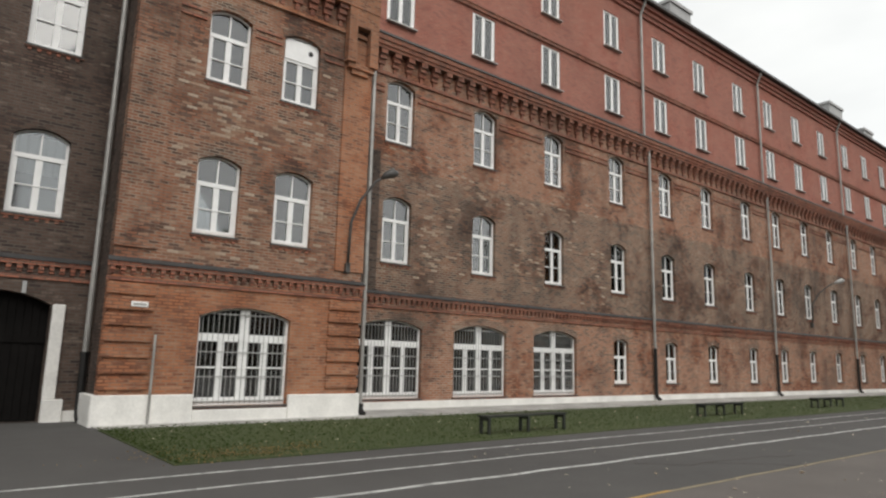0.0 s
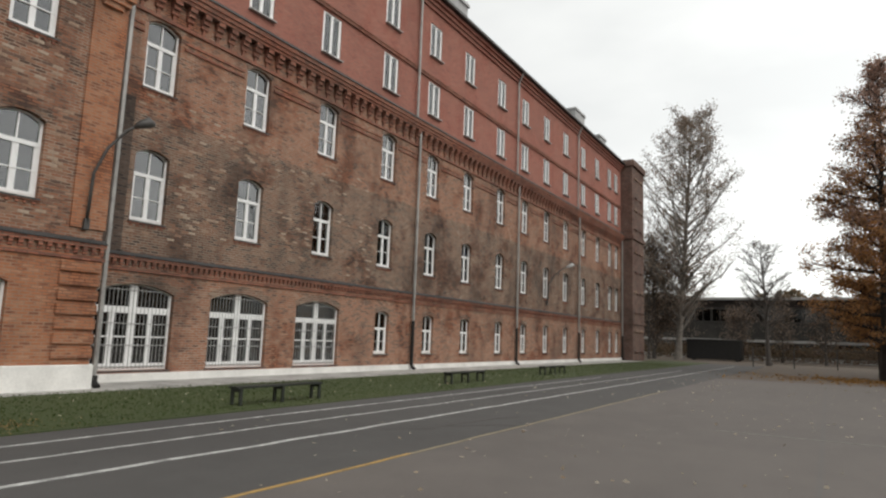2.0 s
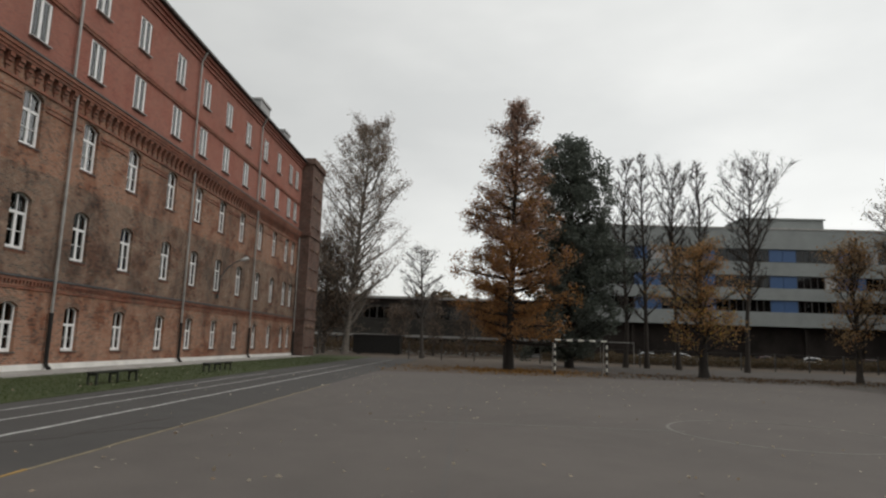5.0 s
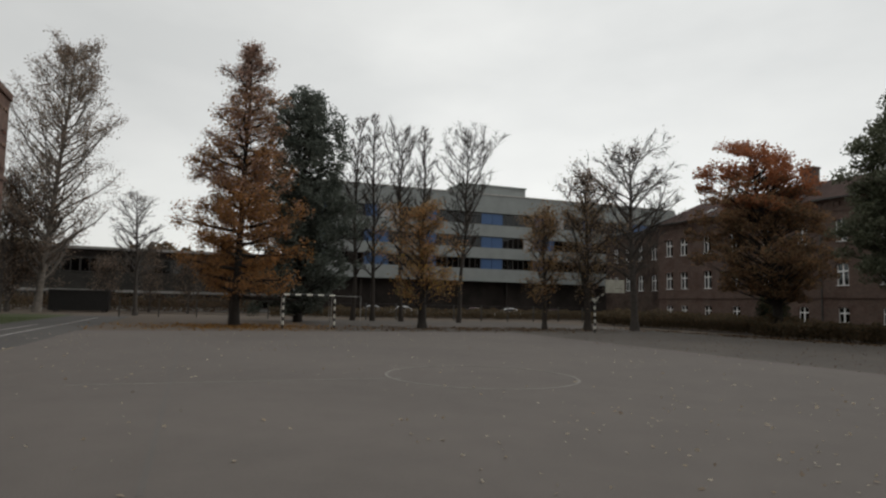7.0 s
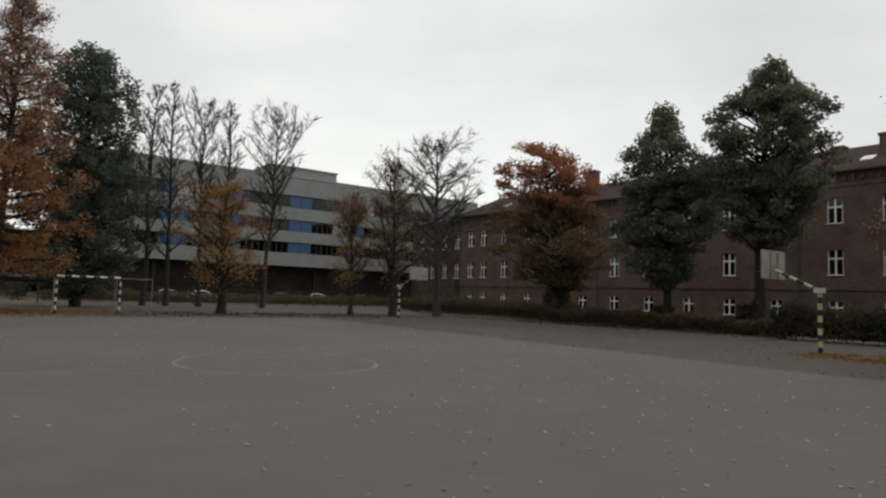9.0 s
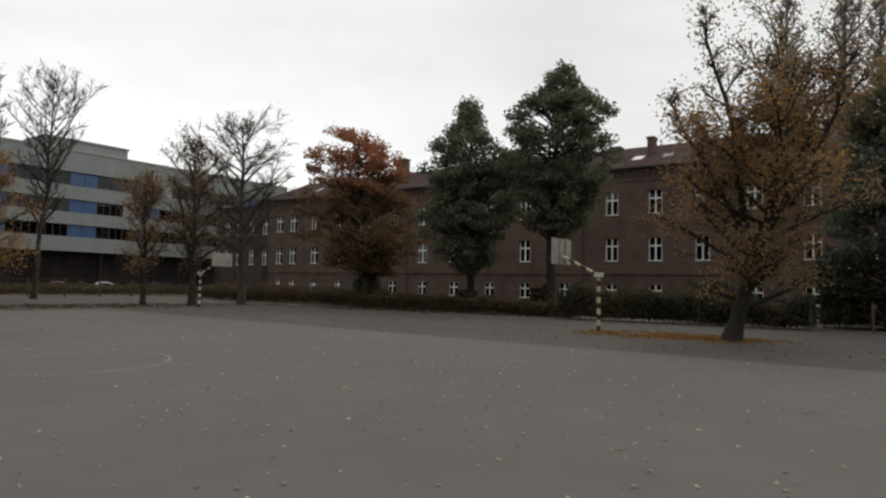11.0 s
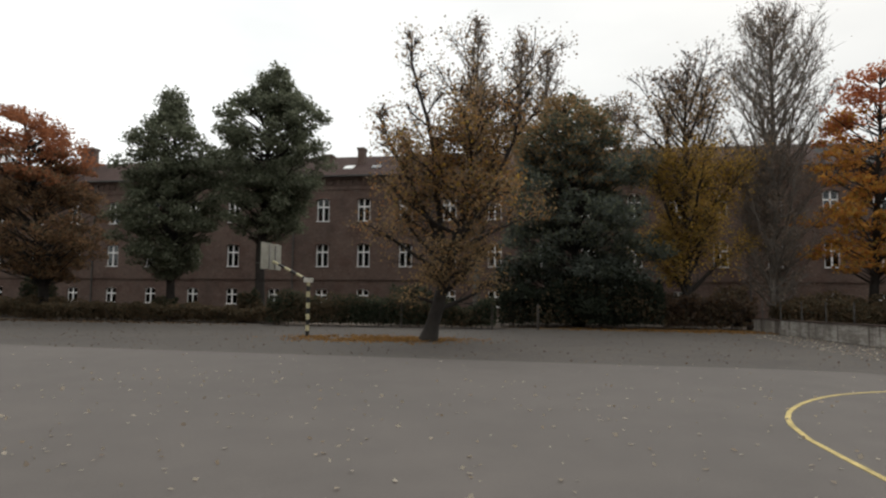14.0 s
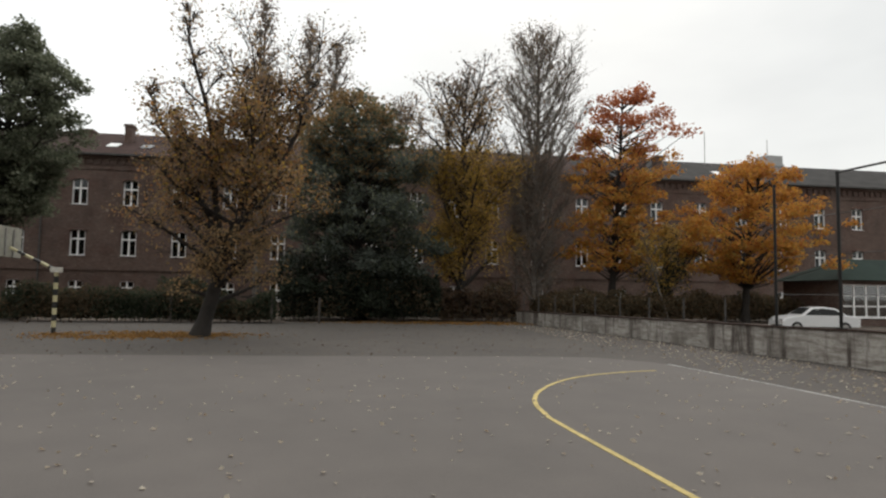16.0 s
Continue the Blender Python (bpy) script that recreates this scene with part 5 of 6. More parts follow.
# ---- goal ----
def striped(parent, a, b, radius, step, mats, name):
    a, b = Vector(a), Vector(b)
    n = max(1, round((b - a).length / step))
    for i in range(n):
        bm = bmesh.new()
        tube(bm, [a + (b - a) * i / n, a + (b - a) * (i + 1) / n], radius, 10)
        part(name, bm, M[mats[i % 2]], parent)


goal = thing("goal", (40.6, -6.7, 0), "small goal with black and white striped frame", "goal")
GX = 40.4
striped(goal, (GX, -5.1, 0), (GX, -5.1, 2.06), 0.06, 0.23, ("post_black", "post_white"), "post")
striped(goal, (GX, -8.25, 0), (GX, -8.25, 2.06), 0.06, 0.23, ("post_black", "post_white"), "post")
striped(goal, (GX, -5.1, 2.06), (GX, -8.25, 2.06), 0.06, 0.35, ("post_white", "post_black"), "crossbar")
for y in (-5.1, -8.25):
    bm = bmesh.new()
    tube(bm, [(GX, y, 2.06), (GX + 0.9, y, 1.9), (GX + 1.1, y, 0.0)], 0.03, 6)
    part("stay", bm, M["tin"], goal)
frame_bar = thing("carpet_bar", (56, -11.9, 0), "plain pale metal bar frame beyond the goal", "frame")
bm = bmesh.new()
tube(bm, [(56, -11.0, 0), (56, -11.0, 2.2), (56, -13.8, 2.2), (56, -13.8, 0)], 0.03, 6)
part("bar", bm, M["tin"], frame_bar)


# ---- basketball stands ----
def hoop(x, y, side, pole, label, arm=1.58, half=0.9):
    h = thing("basketball_stand", (x, y, 0), label, "basketball stand", "basketball stands")
    striped(h, (x, y, 0), (x, y, 2.2), 0.075, 0.22, pole, "post")
    striped(h, (x, y, 2.2), (x + side * (arm - 0.06), y, 2.95), 0.055, 0.28, pole, "arm")
    bx = x + side * arm
    part("collar", boxes((x - 0.16, x + 0.16, y - 0.12, y + 0.12, 2.12, 2.3)), M["post_white"], h)
    part("backboard", soft_box(min(bx, bx + side * 0.05), max(bx, bx + side * 0.05), y - half, y + half, 2.62, 2.62 + half * 1.17, 0.01), M["board"], h, "chalky pale backboard")
    for dy in (-0.27, 0.27):
        part("board_batten", boxes((bx - side * 0.03 - 0.02, bx - side * 0.03 + 0.02, y + dy - 0.03, y + dy + 0.03, 2.65, 3.6)), M["tin"], h)
    bm = bmesh.new()
    cx = bx + side * 0.42
    tube(bm, [(cx + 0.225 * math.cos(a * math.tau / 20), y + 0.225 * math.sin(a * math.tau / 20), 2.9) for a in range(21)], 0.012, 5, caps=False)
    tube(bm, [(bx + side * 0.05, y, 2.9), (cx - side * 0.22, y, 2.9)], 0.02, 5)
    part("hoop", bm, M["tin_dark"], h, "dark iron hoop")


hoop(9.75, -24.5, 1, ("post_black", "post_yellow"), "basketball stand with black and yellow striped post")
hoop(36.9, -25.1, -1, ("post_black", "post_white"), "far basketball stand with black and white post", 2.2, 0.72)
dump = thing("skip", (84, 12, 0), "large dark steel skip in front of the low hall", "skip")
part("bin", soft_box(83, 85.5, 9, 15, 0.15, 2.4, 0.06), M["black"], dump)
part("rim", boxes((82.9, 85.6, 8.9, 15.1, 2.40, 2.52)), M["tin_dark"], dump)
for y in (9.5, 14.3):
    part("runner", boxes((83.2, 85.3, y, y + 0.2, -0.02, 0.16)), M["tin_dark"], dump)


# ---- trees ----
def tubes_mesh(name, segs, mat):
    """Tapered twigs and limbs in one mesh: rows of start, end, two radii and the number of sides."""
    verts, faces = [], []
    for p, q, r0, r1, k in segs:
        d = (q - p)
        if d.length < 1e-5:
            continue
        d.normalize()
        u = d.orthogonal().normalized()
        w = d.cross(u)
        b = len(verts)
        ring = [(u * math.cos(i * math.tau / k) + w * math.sin(i * math.tau / k)) for i in range(k)]
        verts += [tuple(p + o * r0) for o in ring] + [tuple(q + o * r1) for o in ring]
        faces += [(b + i, b + (i + 1) % k, b + k + (i + 1) % k, b + k + i) for i in range(k)]
    me = bpy.data.meshes.new(name)
    me.from_pydata(verts, [], faces)
    me.polygons.foreach_set("use_smooth", [True] * len(me.polygons))
    me.materials.append(mat)
    return me


def env(form, f):
    if form == "cone":
        return max(0.06, (1 - f) ** 0.85)
    if form == "larch":
        return max(0.05, (1 - f) ** 0.56 * min(1, 0.8 + 2.5 * f))
    if form == "column":
        return max(0.15, min(1.0, 0.55 + 0.9 * f) * (1 - f) ** 0.45)
    if form == "vase":
        return max(0.2, (0.35 + 0.65 * f) * min(1, 3.5 * (1 - f) + 0.35))
    if form == "egg":
        return max(0.10, math.sqrt(max(0.0, 1 - ((f - 0.3) / (0.72 if f > 0.3 else 0.42)) ** 2)) ** (1.25 if f > 0.3 else 0.8))
    return max(0.12, math.sqrt(max(0.0, 1 - (2 * f - 0.85) ** 2 / 1.35)))


def tree(label, x, y, h, cb, R, form, leaves, bark="bark", limbs=26, up=40, lean=(0, 0), seed=1, tr=0.2, leaf_size=0.2, sub=6, twig=5, wig=0.25,
         clump=0.32, category="tree", z=-0.02, up_top=None, thin=1.0, leaders=(), ragged=0.2, curl=0.05, rise=0.12, face=0.7):
    """A tree: a tapered trunk with limbs, branches and twigs, and a crown of single leaves round its twigs. leaves: rows of material, count, lowest and
    highest share of the crown. leaders: further stems that fork off, as rows of the height they leave at, the place of their top and the reach of their limbs.
    curl: how far the limbs bend upwards on their way; rise: how steeply the twigs stand; face: how freely the leaves tilt."""
    rd = random.Random(seed)
    rn = np.random.default_rng(seed)
    leaf_size *= 0.56
    leaves = [(m, int(c * 2.9), lo, hi) for m, c, lo, hi in leaves]
    wood, segs, tips = [], [], []

    def stem(p0, p1, r, n, bend):
        def at(f):
            w = bend * f * (1.2 - 0.2 * f)
            return p0.lerp(p1, f) + Vector((noise.noise((seed * 7.1, f * 3, p1.z)), noise.noise((seed * 3.3, 5, f * 3 + p1.z)), 0)) * w
        for i in range(n):
            f0, f1 = i / n, (i + 1) / n
            flare = 1.45 if i == 0 and p0.z < 0.1 else 1.0
            wood.append((at(f0), at(f1), r * flare * (1 - f0) ** 0.8 + 0.02, r * (1 - f1) ** 0.8 + 0.015, 9))
        return at

    def crown(at, length_z, low, reach_max, count, r):
        az = rd.uniform(0, 6)
        for i in range(count):
            f = ((i + 0.5) / count) ** 0.9
            fz = low + (0.985 - low) * f
            az += 2.4 + rd.uniform(-0.5, 0.5)
            angle = radians(up + ((up_top - up) * f if up_top is not None else 0) + rd.uniform(-12, 12))
            reach = reach_max * env(form, f) * rd.uniform(1 - 1.4 * ragged, 1 + 0.7 * ragged)
            p, steps = at(fz), 6
            rr = max(0.022, r * 0.42 * (1 - f) ** 0.7 * thin)
            d = Vector((math.cos(az) * math.cos(angle), math.sin(az) * math.cos(angle), math.sin(angle)))
            length = reach / max(0.45, math.cos(angle))
            for s in range(steps):
                d = (d + Vector((rd.uniform(-0.16, 0.16), rd.uniform(-0.16, 0.16), curl + rd.uniform(-0.11, 0.11)))).normalized()
                q = p + d * length / steps
                r0, r1 = rr * (1 - s / steps) + 0.012, rr * (1 - (s + 1) / steps) + 0.012
                segs.append((p, q, r0, r1, 5))
                if s >= 1:
                    for _ in range(max(1, round(sub / 5 * (1 + 0.4 * s / steps)))):
                        e = (d + Vector((rd.gauss(0, 0.6), rd.gauss(0, 0.6), rd.gauss(rise, 0.4)))).normalized()
                        ll = length * rd.uniform(0.16, 0.34) * (1.1 - 0.5 * s / steps) + 0.15
                        m, en = p + e * ll * 0.5, p + e * ll
                        segs.append((p, m, max(0.012, r0 * 0.5), 0.012 * thin + 0.004, 3))
                        segs.append((m, en, 0.012 * thin + 0.004, 0.008 * thin + 0.003, 3))
                        tips.extend((m, en))
                        for _ in range(twig):
                            g = (e + Vector((rd.gauss(0, 0.6), rd.gauss(0, 0.6), rd.gauss(rise + 0.03, 0.5)))).normalized()
                            o = p.lerp(en, rd.uniform(0.35, 1.0))
                            t2 = o + g * ll * rd.uniform(0.3, 0.6)
                            segs.append((o, t2, 0.010 * thin + 0.003, 0.006 * thin + 0.002, 3))
                            tips.append(t2)
                p = q
            tips.append(p)

    top = Vector((lean[0], lean[1], h))
    main = stem(Vector((0, 0, 0)), top, tr, 14, wig)
    crown(main, h, cb * 0.8 / h, R, limbs, tr)
    # trim the crown to its height and spread
    pts = np.array([tuple(v) for v in tips])
    zmax = np.percentile(pts[:, 2], 99.6) + clump * 1.5 + leaf_size * 0.6
    sz = h / zmax
    rad = np.hypot(pts[:, 0] - lean[0] * pts[:, 2] / h, pts[:, 1] - lean[1] * pts[:, 2] / h)
    sr = min(1.9, max(0.5, R / (np.percentile(rad, 97) + clump * 1.1)))

    def fit(v):
        ax, ay = lean[0] * v.z / h, lean[1] * v.z / h
        return Vector((ax + (v.x - ax) * sr, ay + (v.y - ay) * sr, v.z * sz))

    segs = [(fit(a), fit(b), r0, r1, k) for a, b, r0, r1, k in segs]
    tips = [fit(v) for v in tips]
    wood = [(Vector((a.x, a.y, a.z * sz)), Vector((b.x, b.y, b.z * sz)), r0, r1, k) for a, b, r0, r1, k in wood]
    body = len(tips)
    for z0, tx, ty, tz, reach, count in leaders:
        f0 = z0 / h
        p0 = main(f0)
        side = stem(Vector((p0.x, p0.y, p0.z * sz)), Vector((tx, ty, tz)), tr * 0.45, 8, wig)
        crown(side, tz - z0, 0.25, reach, count, tr * 0.45)
    tips = tips[:body] + tips[body::4]
    t = thing("tree", (x, y, z), label, category)
    piece("trunk", tubes_mesh("trunk", wood + segs, M[bark]), (0, 0, 0), t)
    pts = np.array([tuple(v) for v in tips])
    share = (pts[:, 2] - cb) / max(0.1, pts[:, 2].max() - cb)
    for mat, count, lo, hi in leaves:
        pool = pts[(share >= lo) & (share <= hi)]
        if not len(pool) or not count:
            continue
        keepers = pool[rn.integers(0, len(pool), count)]
        centers = keepers + rn.normal(size=(count, 3)) * clump * np.array([1, 1, 0.75])
        centers = centers[centers[:, 2] > 0.25]
        piece("crown", quads("crown", centers, leaf_size * rn.uniform(0.55, 1.25, len(centers)), face, M[mat], 0.75, rn), (0, 0, 0), t)
    return t


def leafy_tree(label, x, y, profile, shift, leaves, seed, tr=0.32, clusters=260, per=170, size=0.135, lump=0.72, lobes=0.42, flat=0.62, face=0.6, gaps=(),
               bark="bark_dark", inner=0.12):
    """A tree in full leaf: a trunk, a limb to each spray of leaves, and sprays that fill an uneven crown.
    profile: rows of height and radius; shift: how far the crown's top lies beside the trunk; leaves: rows of material, lowest and highest share;
    gaps: rows of place and radius where the sky shows through; flat: how flat the sprays lie; face: how freely the leaves tilt."""
    rd, rn = random.Random(seed), np.random.default_rng(seed)
    z0, z1 = profile[0][0], profile[-1][0]
    zs, rs = [q[0] for q in profile], [q[1] for q in profile]
    wood, sprays = [], []
    bend = lambda z: Vector((shift[0] * (z / z1) ** 1.5 + 0.25 * noise.noise((seed, z * 0.3, 0)), shift[1] * (z / z1) ** 1.5 + 0.25 * noise.noise((seed, z * 0.3, 9)), z))
    for i in range(12):
        a, b = z1 * 0.985 * i / 12, z1 * 0.985 * (i + 1) / 12
        wood.append((bend(a), bend(b), tr * (1.35 if i == 0 else 1.0) * (1 - i / 12.5) + 0.02, tr * (1 - (i + 1) / 12.5) + 0.02, 9))
    while len(sprays) < clusters:
        z = rd.uniform(z0, z1)
        r = float(np.interp(z, zs, rs))
        if rd.random() > (r + 0.5) / (max(rs) + 0.5):
            continue
        az = rd.uniform(0, math.tau)
        ca, sa = math.cos(az), math.sin(az)
        lobe = 1 + lobes * (noise.noise((ca * 1.6 + seed, sa * 1.6, z * 0.45)) + 0.8 * noise.noise((ca * 3.4, sa * 3.4 + seed, z * 1.15)))
        rr = max(0.05, r - lump * 0.30) * lobe * math.sqrt(rd.uniform(inner, 1.0))
        c = bend(z) + Vector((ca * rr, sa * rr, 0))
        if any((c - Vector(g[:3])).length < g[3] for g in gaps):
            continue
        sprays.append((c, lump * rd.uniform(0.5, 1.25)))
        root = bend(min(z1 * 0.94, max(z0 * 0.75, z - rr * rd.uniform(0.35, 0.8))))
        m = root.lerp(c, 0.55) + Vector((rd.gauss(0, 0.12), rd.gauss(0, 0.12), rd.uniform(-0.1, 0.15)))
        wood += [(root, m, 0.05, 0.035, 4), (m, c, 0.035, 0.012, 3)]
    t = thing("tree", (x, y, -0.02), label, "tree")
    piece("trunk", tubes_mesh("trunk", wood, M[bark]), (0, 0, 0), t)
    for mat, lo, hi, share in leaves:
        pts = []
        for c, lr in sprays:
            f = (c.z - z0) / (z1 - z0) + rd.uniform(-0.08, 0.08)
            if lo <= f <= hi or (lo <= 0 and f < 0) or (hi >= 1 and f > 1):
                k = int(per * share * (lr / lump) ** 2)
                d = rn.normal(size=(k, 3))
                d /= np.linalg.norm(d, axis=1)[:, None]
                d[:, 2] = np.where(d[:, 2] < 0, d[:, 2] * flat, d[:, 2] * (flat + 0.25)) - 0.25 * (d[:, 0] ** 2 + d[:, 1] ** 2) * (1 - flat)
                pts.append(np.array(c) + d * lr * rn.uniform(0.30, 1.05, (k, 1)))
        pts = np.concatenate(pts)
        pts = pts[pts[:, 2] > 0.2]
        piece("crown", quads("crown", pts, size * rn.uniform(0.6, 1.25, len(pts)), face, M[mat], 0.75, rn), (0, 0, 0), t)
    return t


# beyond the end of the long building
tree("tall thin poplar that has lost most leaves", 78.5, 15.2, 29.8, 4.0, 6.4, "egg", [("lf_dry", 6200, 0.0, 1)], "bark_pale", 92, 40, (0.0, -2.0), 11, 0.34, 0.24, 7, 6, thin=1.1, curl=0.10, rise=0.35, ragged=0.35)
tree("small bare tree before the low hall", 69.8, 5.2, 12.8, 4.0, 3.1, "round", [("lf_dry", 250, 0, 1)], "bark_grey", 30, 40, (0, 0.3), 12, 0.2, 0.14, 7, 6, thin=1.3)
for k, (tx, ty, th, rr) in enumerate(((76.5, 18.0, 12.5, 3.0), (84.0, 16.0, 10.5, 3.0), (86.0, 9.5, 7.6, 2.4), (84.0, 0.5, 7.6, 2.4), (88.0, 5.0, 9.0, 2.2))):
    tree("brown half bare thicket tree before the low hall", tx, ty, th, 1.0, rr, "round", [("lf_veil", 260, 0, 1), ("lf_dry", 500, 0, 1)], "bark_grey", 26, 48, (0, 0), 81 + k, 0.12, 0.22, 6, 4, thin=1.4, clump=0.4, rise=0.4)
tree("dense brown twiggy tree beside the poplar", 80.0, 18.2, 16.5, 1.0, 4.4, "round", [("lf_veil", 3600, 0, 0.8), ("lf_dry", 1800, 0, 1)], "bark_grey", 44, 50, (0, 0), 88, 0.18, 0.24, 7, 5, thin=1.3, clump=0.4, rise=0.35)
# the larch and the spruce beside the goal
tree("tall rust orange larch beside the goal", 44.8, -2.55, 19.4, 2.2, 4.3, "larch", [("lf_larch", 6800, 0.0, 0.36), ("lf_larch", 3200, 0.28, 0.56), ("lf_larch", 1800, 0.48, 0.8), ("lf_larch_top", 2200, 0.2, 0.5), ("lf_larch_top", 4700, 0.4, 1.0)], "bark_dark", 82, -8, (0.2, -0.4), 13, 0.27, 0.17, 8, 5, 0.15, up_top=24, clump=0.24, thin=1.35, curl=0.06, rise=0.0, ragged=0.34, face=0.5)
tree("thin young larch beside the large one", 50.2, -2.6, 7.0, 2.0, 1.2, "cone", [("lf_larch", 1400, 0.0, 1.0)], "bark", 16, 15, (0.1, 0.3), 14, 0.12, 0.16)
leafy_tree("dense dark blue green spruce", 54.2, -8.1, [(0.8, 2.8), (3.0, 3.7), (8.0, 4.0), (13.0, 3.9), (15.5, 3.6), (17.2, 3.1), (18.4, 2.5), (19.3, 1.7)], (0, -0.1), [("lf_spruce", 0, 1, 1.0)], 15, 0.3, 620, 100, 0.15, 0.66, lobes=0.55, flat=0.9, face=0.8, gaps=((0.6, 1.5, 14.6, 1.0), (0.4, -1.6, 12.2, 0.9), (-0.6, 0.6, 17.0, 0.8)))
# bare trees in front of the modern block
for k, (tx, ty, th, tr_, fm, sd, tilt) in enumerate(((60.3, -14.1, 20.3, 2.5, "column", 21, 44), (59.8, -15.9, 20.6, 2.1, "column", 22, 48), (58.7, -18.4, 19.9, 2.6, "vase", 23, 52), (58.2, -20.2, 19.6, 1.9, "column", 27, 50), (57.0, -23.6, 20.2, 3.6, "vase", 25, 54))):
    tree("slender bare tree in front of the modern block", tx, ty, th, 5.0 if fm == "column" else 8.0, tr_, fm, [("lf_dry", 240, 0, 1)], "bark", 40, tilt, (0.2, (-0.5, 0.3, 0.5, -0.2, -1.0)[k]), sd, 0.19, 0.13, 7, 7, 0.7, thin=1.3, curl=0.16, rise=0.75)
# row along the far side of the yard
tree("small autumn tree with golden brown leaves", 42.4, -14.8, 9.5, 1.7, 3.1, "round", [("lf_yellow", 260, 0, 0.5), ("lf_larch", 1400, 0.0, 1.0), ("lf_brown", 1300, 0, 1)], "bark_dark", 34, 24, (0, 0.1), 31, 0.27, 0.17, 6, 4, 0.3, clump=0.26, ragged=0.45, face=0.5)
tree("thin tree with sparse yellow brown leaves", 41.1, -23.7, 9.4, 2.0, 2.0, "round", [("lf_brown", 1300, 0, 1), ("lf_larch", 420, 0, 1), ("lf_dry", 500, 0, 1)], "bark", 26, 45, (0, 0), 32, 0.17, 0.16, ragged=0.35, thin=1.2)
tree("brown leaved tree beside the basketball stand", 39.8, -26.5, 12.6, 2.2, 2.6, "round", [("lf_dry", 2100, 0, 1), ("lf_brown", 900, 0, 0.7)], "bark", 38, 45, (0.2, 0), 33, 0.24, 0.16, 8, 6, ragged=0.35, thin=1.2)
tree("bare spreading tree with fine twigs", 40.3, -31.0, 15.3, 4.6, 4.2, "round", [("lf_dry", 900, 0, 1)], "bark_grey", 40, 40, (0.3, 0.4), 34, 0.26, 0.13, 9, 8, 0.4, thin=1.3, curl=0.02)
# before the far brick building
leafy_tree("rusty oak with an open crown and olive brown lower boughs", 33.5, -37.8, [(2.6, 1.6), (3.4, 3.4), (5.0, 4.2), (7.2, 4.2), (9.7, 3.7), (11.6, 3.1), (13.0, 2.3), (13.8, 1.4)], (1.5, 1.2), [("lf_oak", 0, 0.66, 1.0), ("lf_hedge_brown", 0, 0.5, 0.3), ("lf_oak_top", 0.6, 1, 1.0)], 41, 0.33, 300, 115, 0.135, 0.80, lobes=0.5, flat=0.45, gaps=((2.6, 2.3, 11.0, 0.95), (-1.6, 1.0, 6.6, 0.9)))
leafy_tree("dense dark green deciduous tree with a pointed top", 25.2, -39.0, [(2.8, 1.0), (3.1, 1.7), (4.3, 2.7), (6.3, 3.1), (10.4, 3.2), (12.2, 2.7), (13.3, 1.6), (14.3, 0.9), (15.1, 0.5)], (0.3, 0.2), [("lf_green", 0, 1, 1.0)], 42, 0.28, 300, 150, 0.14, 0.78, lobes=0.5, flat=0.5)
leafy_tree("dense dark green deciduous tree with a clear trunk", 19.3, -39.7, [(5.3, 1.6), (5.8, 2.3), (7.0, 3.1), (9.3, 3.5), (11.6, 3.8), (13.0, 3.6), (14.4, 2.7), (15.4, 1.6), (16.6, 0.6)], (-0.7, -0.2), [("lf_green", 0, 1, 1.0)], 43, 0.34, 330, 150, 0.14, 0.80, lobes=0.5, flat=0.5)
# the leaning tree on the yard
tree("leaning autumn tree with thin olive brown leaves", 4.66, -23.35, 11.3, 1.7, 3.5, "round", [("lf_brown", 4700, 0, 0.62), ("lf_brown", 1500, 0.55, 1), ("lf_dry", 1500, 0.2, 1), ("lf_larch", 1500, 0.2, 0.7), ("lf_yellow", 600, 0.3, 0.65)], "bark_dark", 42, 20, (-2.3, -0.3), 51, 0.25, 0.135, 7, 5, 0.6,
     up_top=56, clump=0.26, ragged=0.45, curl=0.04, face=0.9, leaders=((3.4, 0.35, 0.2, 11.5, 0.75, 15), (4.0, 2.1, 0.3, 8.6, 0.9, 10), (4.4, -3.9, 0.5, 8.2, 1.4, 10)))
for tx, ty, th, sd in ((5.2, -42.0, 20.8, 52), (2.4, -43.5, 20.2, 57), (0.7, -44.0, 19.2, 58)):
    tree("tall poplar with feathery bare tips", tx, ty, th, 5.0, 1.7, "column", [("lf_dry", 1300, 0, 1)], "bark_pale", 56, 52, (0, 0), sd, 0.25, 0.17, 7, 6, thin=1.3, curl=0.16, rise=0.8)
tree("pale half bare tree between the dark tree and the yellow one", -3.9, -45.0, 15.5, 4.0, 2.6, "round", [("lf_dry", 1200, 0, 1), ("lf_brown", 500, 0, 1)], "bark_pale", 34, 44, (0, 0), 59, 0.2, 0.17, 7, 6, thin=1.3, curl=0.1, rise=0.4)
# lowest fifth takes lf_dark, leaves coloured as if in shade
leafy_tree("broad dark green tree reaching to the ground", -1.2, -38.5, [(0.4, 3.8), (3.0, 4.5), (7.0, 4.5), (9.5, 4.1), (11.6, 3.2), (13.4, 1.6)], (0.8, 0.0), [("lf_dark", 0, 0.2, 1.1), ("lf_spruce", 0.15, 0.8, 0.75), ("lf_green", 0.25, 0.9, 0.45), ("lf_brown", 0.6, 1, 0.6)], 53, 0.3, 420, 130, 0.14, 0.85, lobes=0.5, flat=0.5)
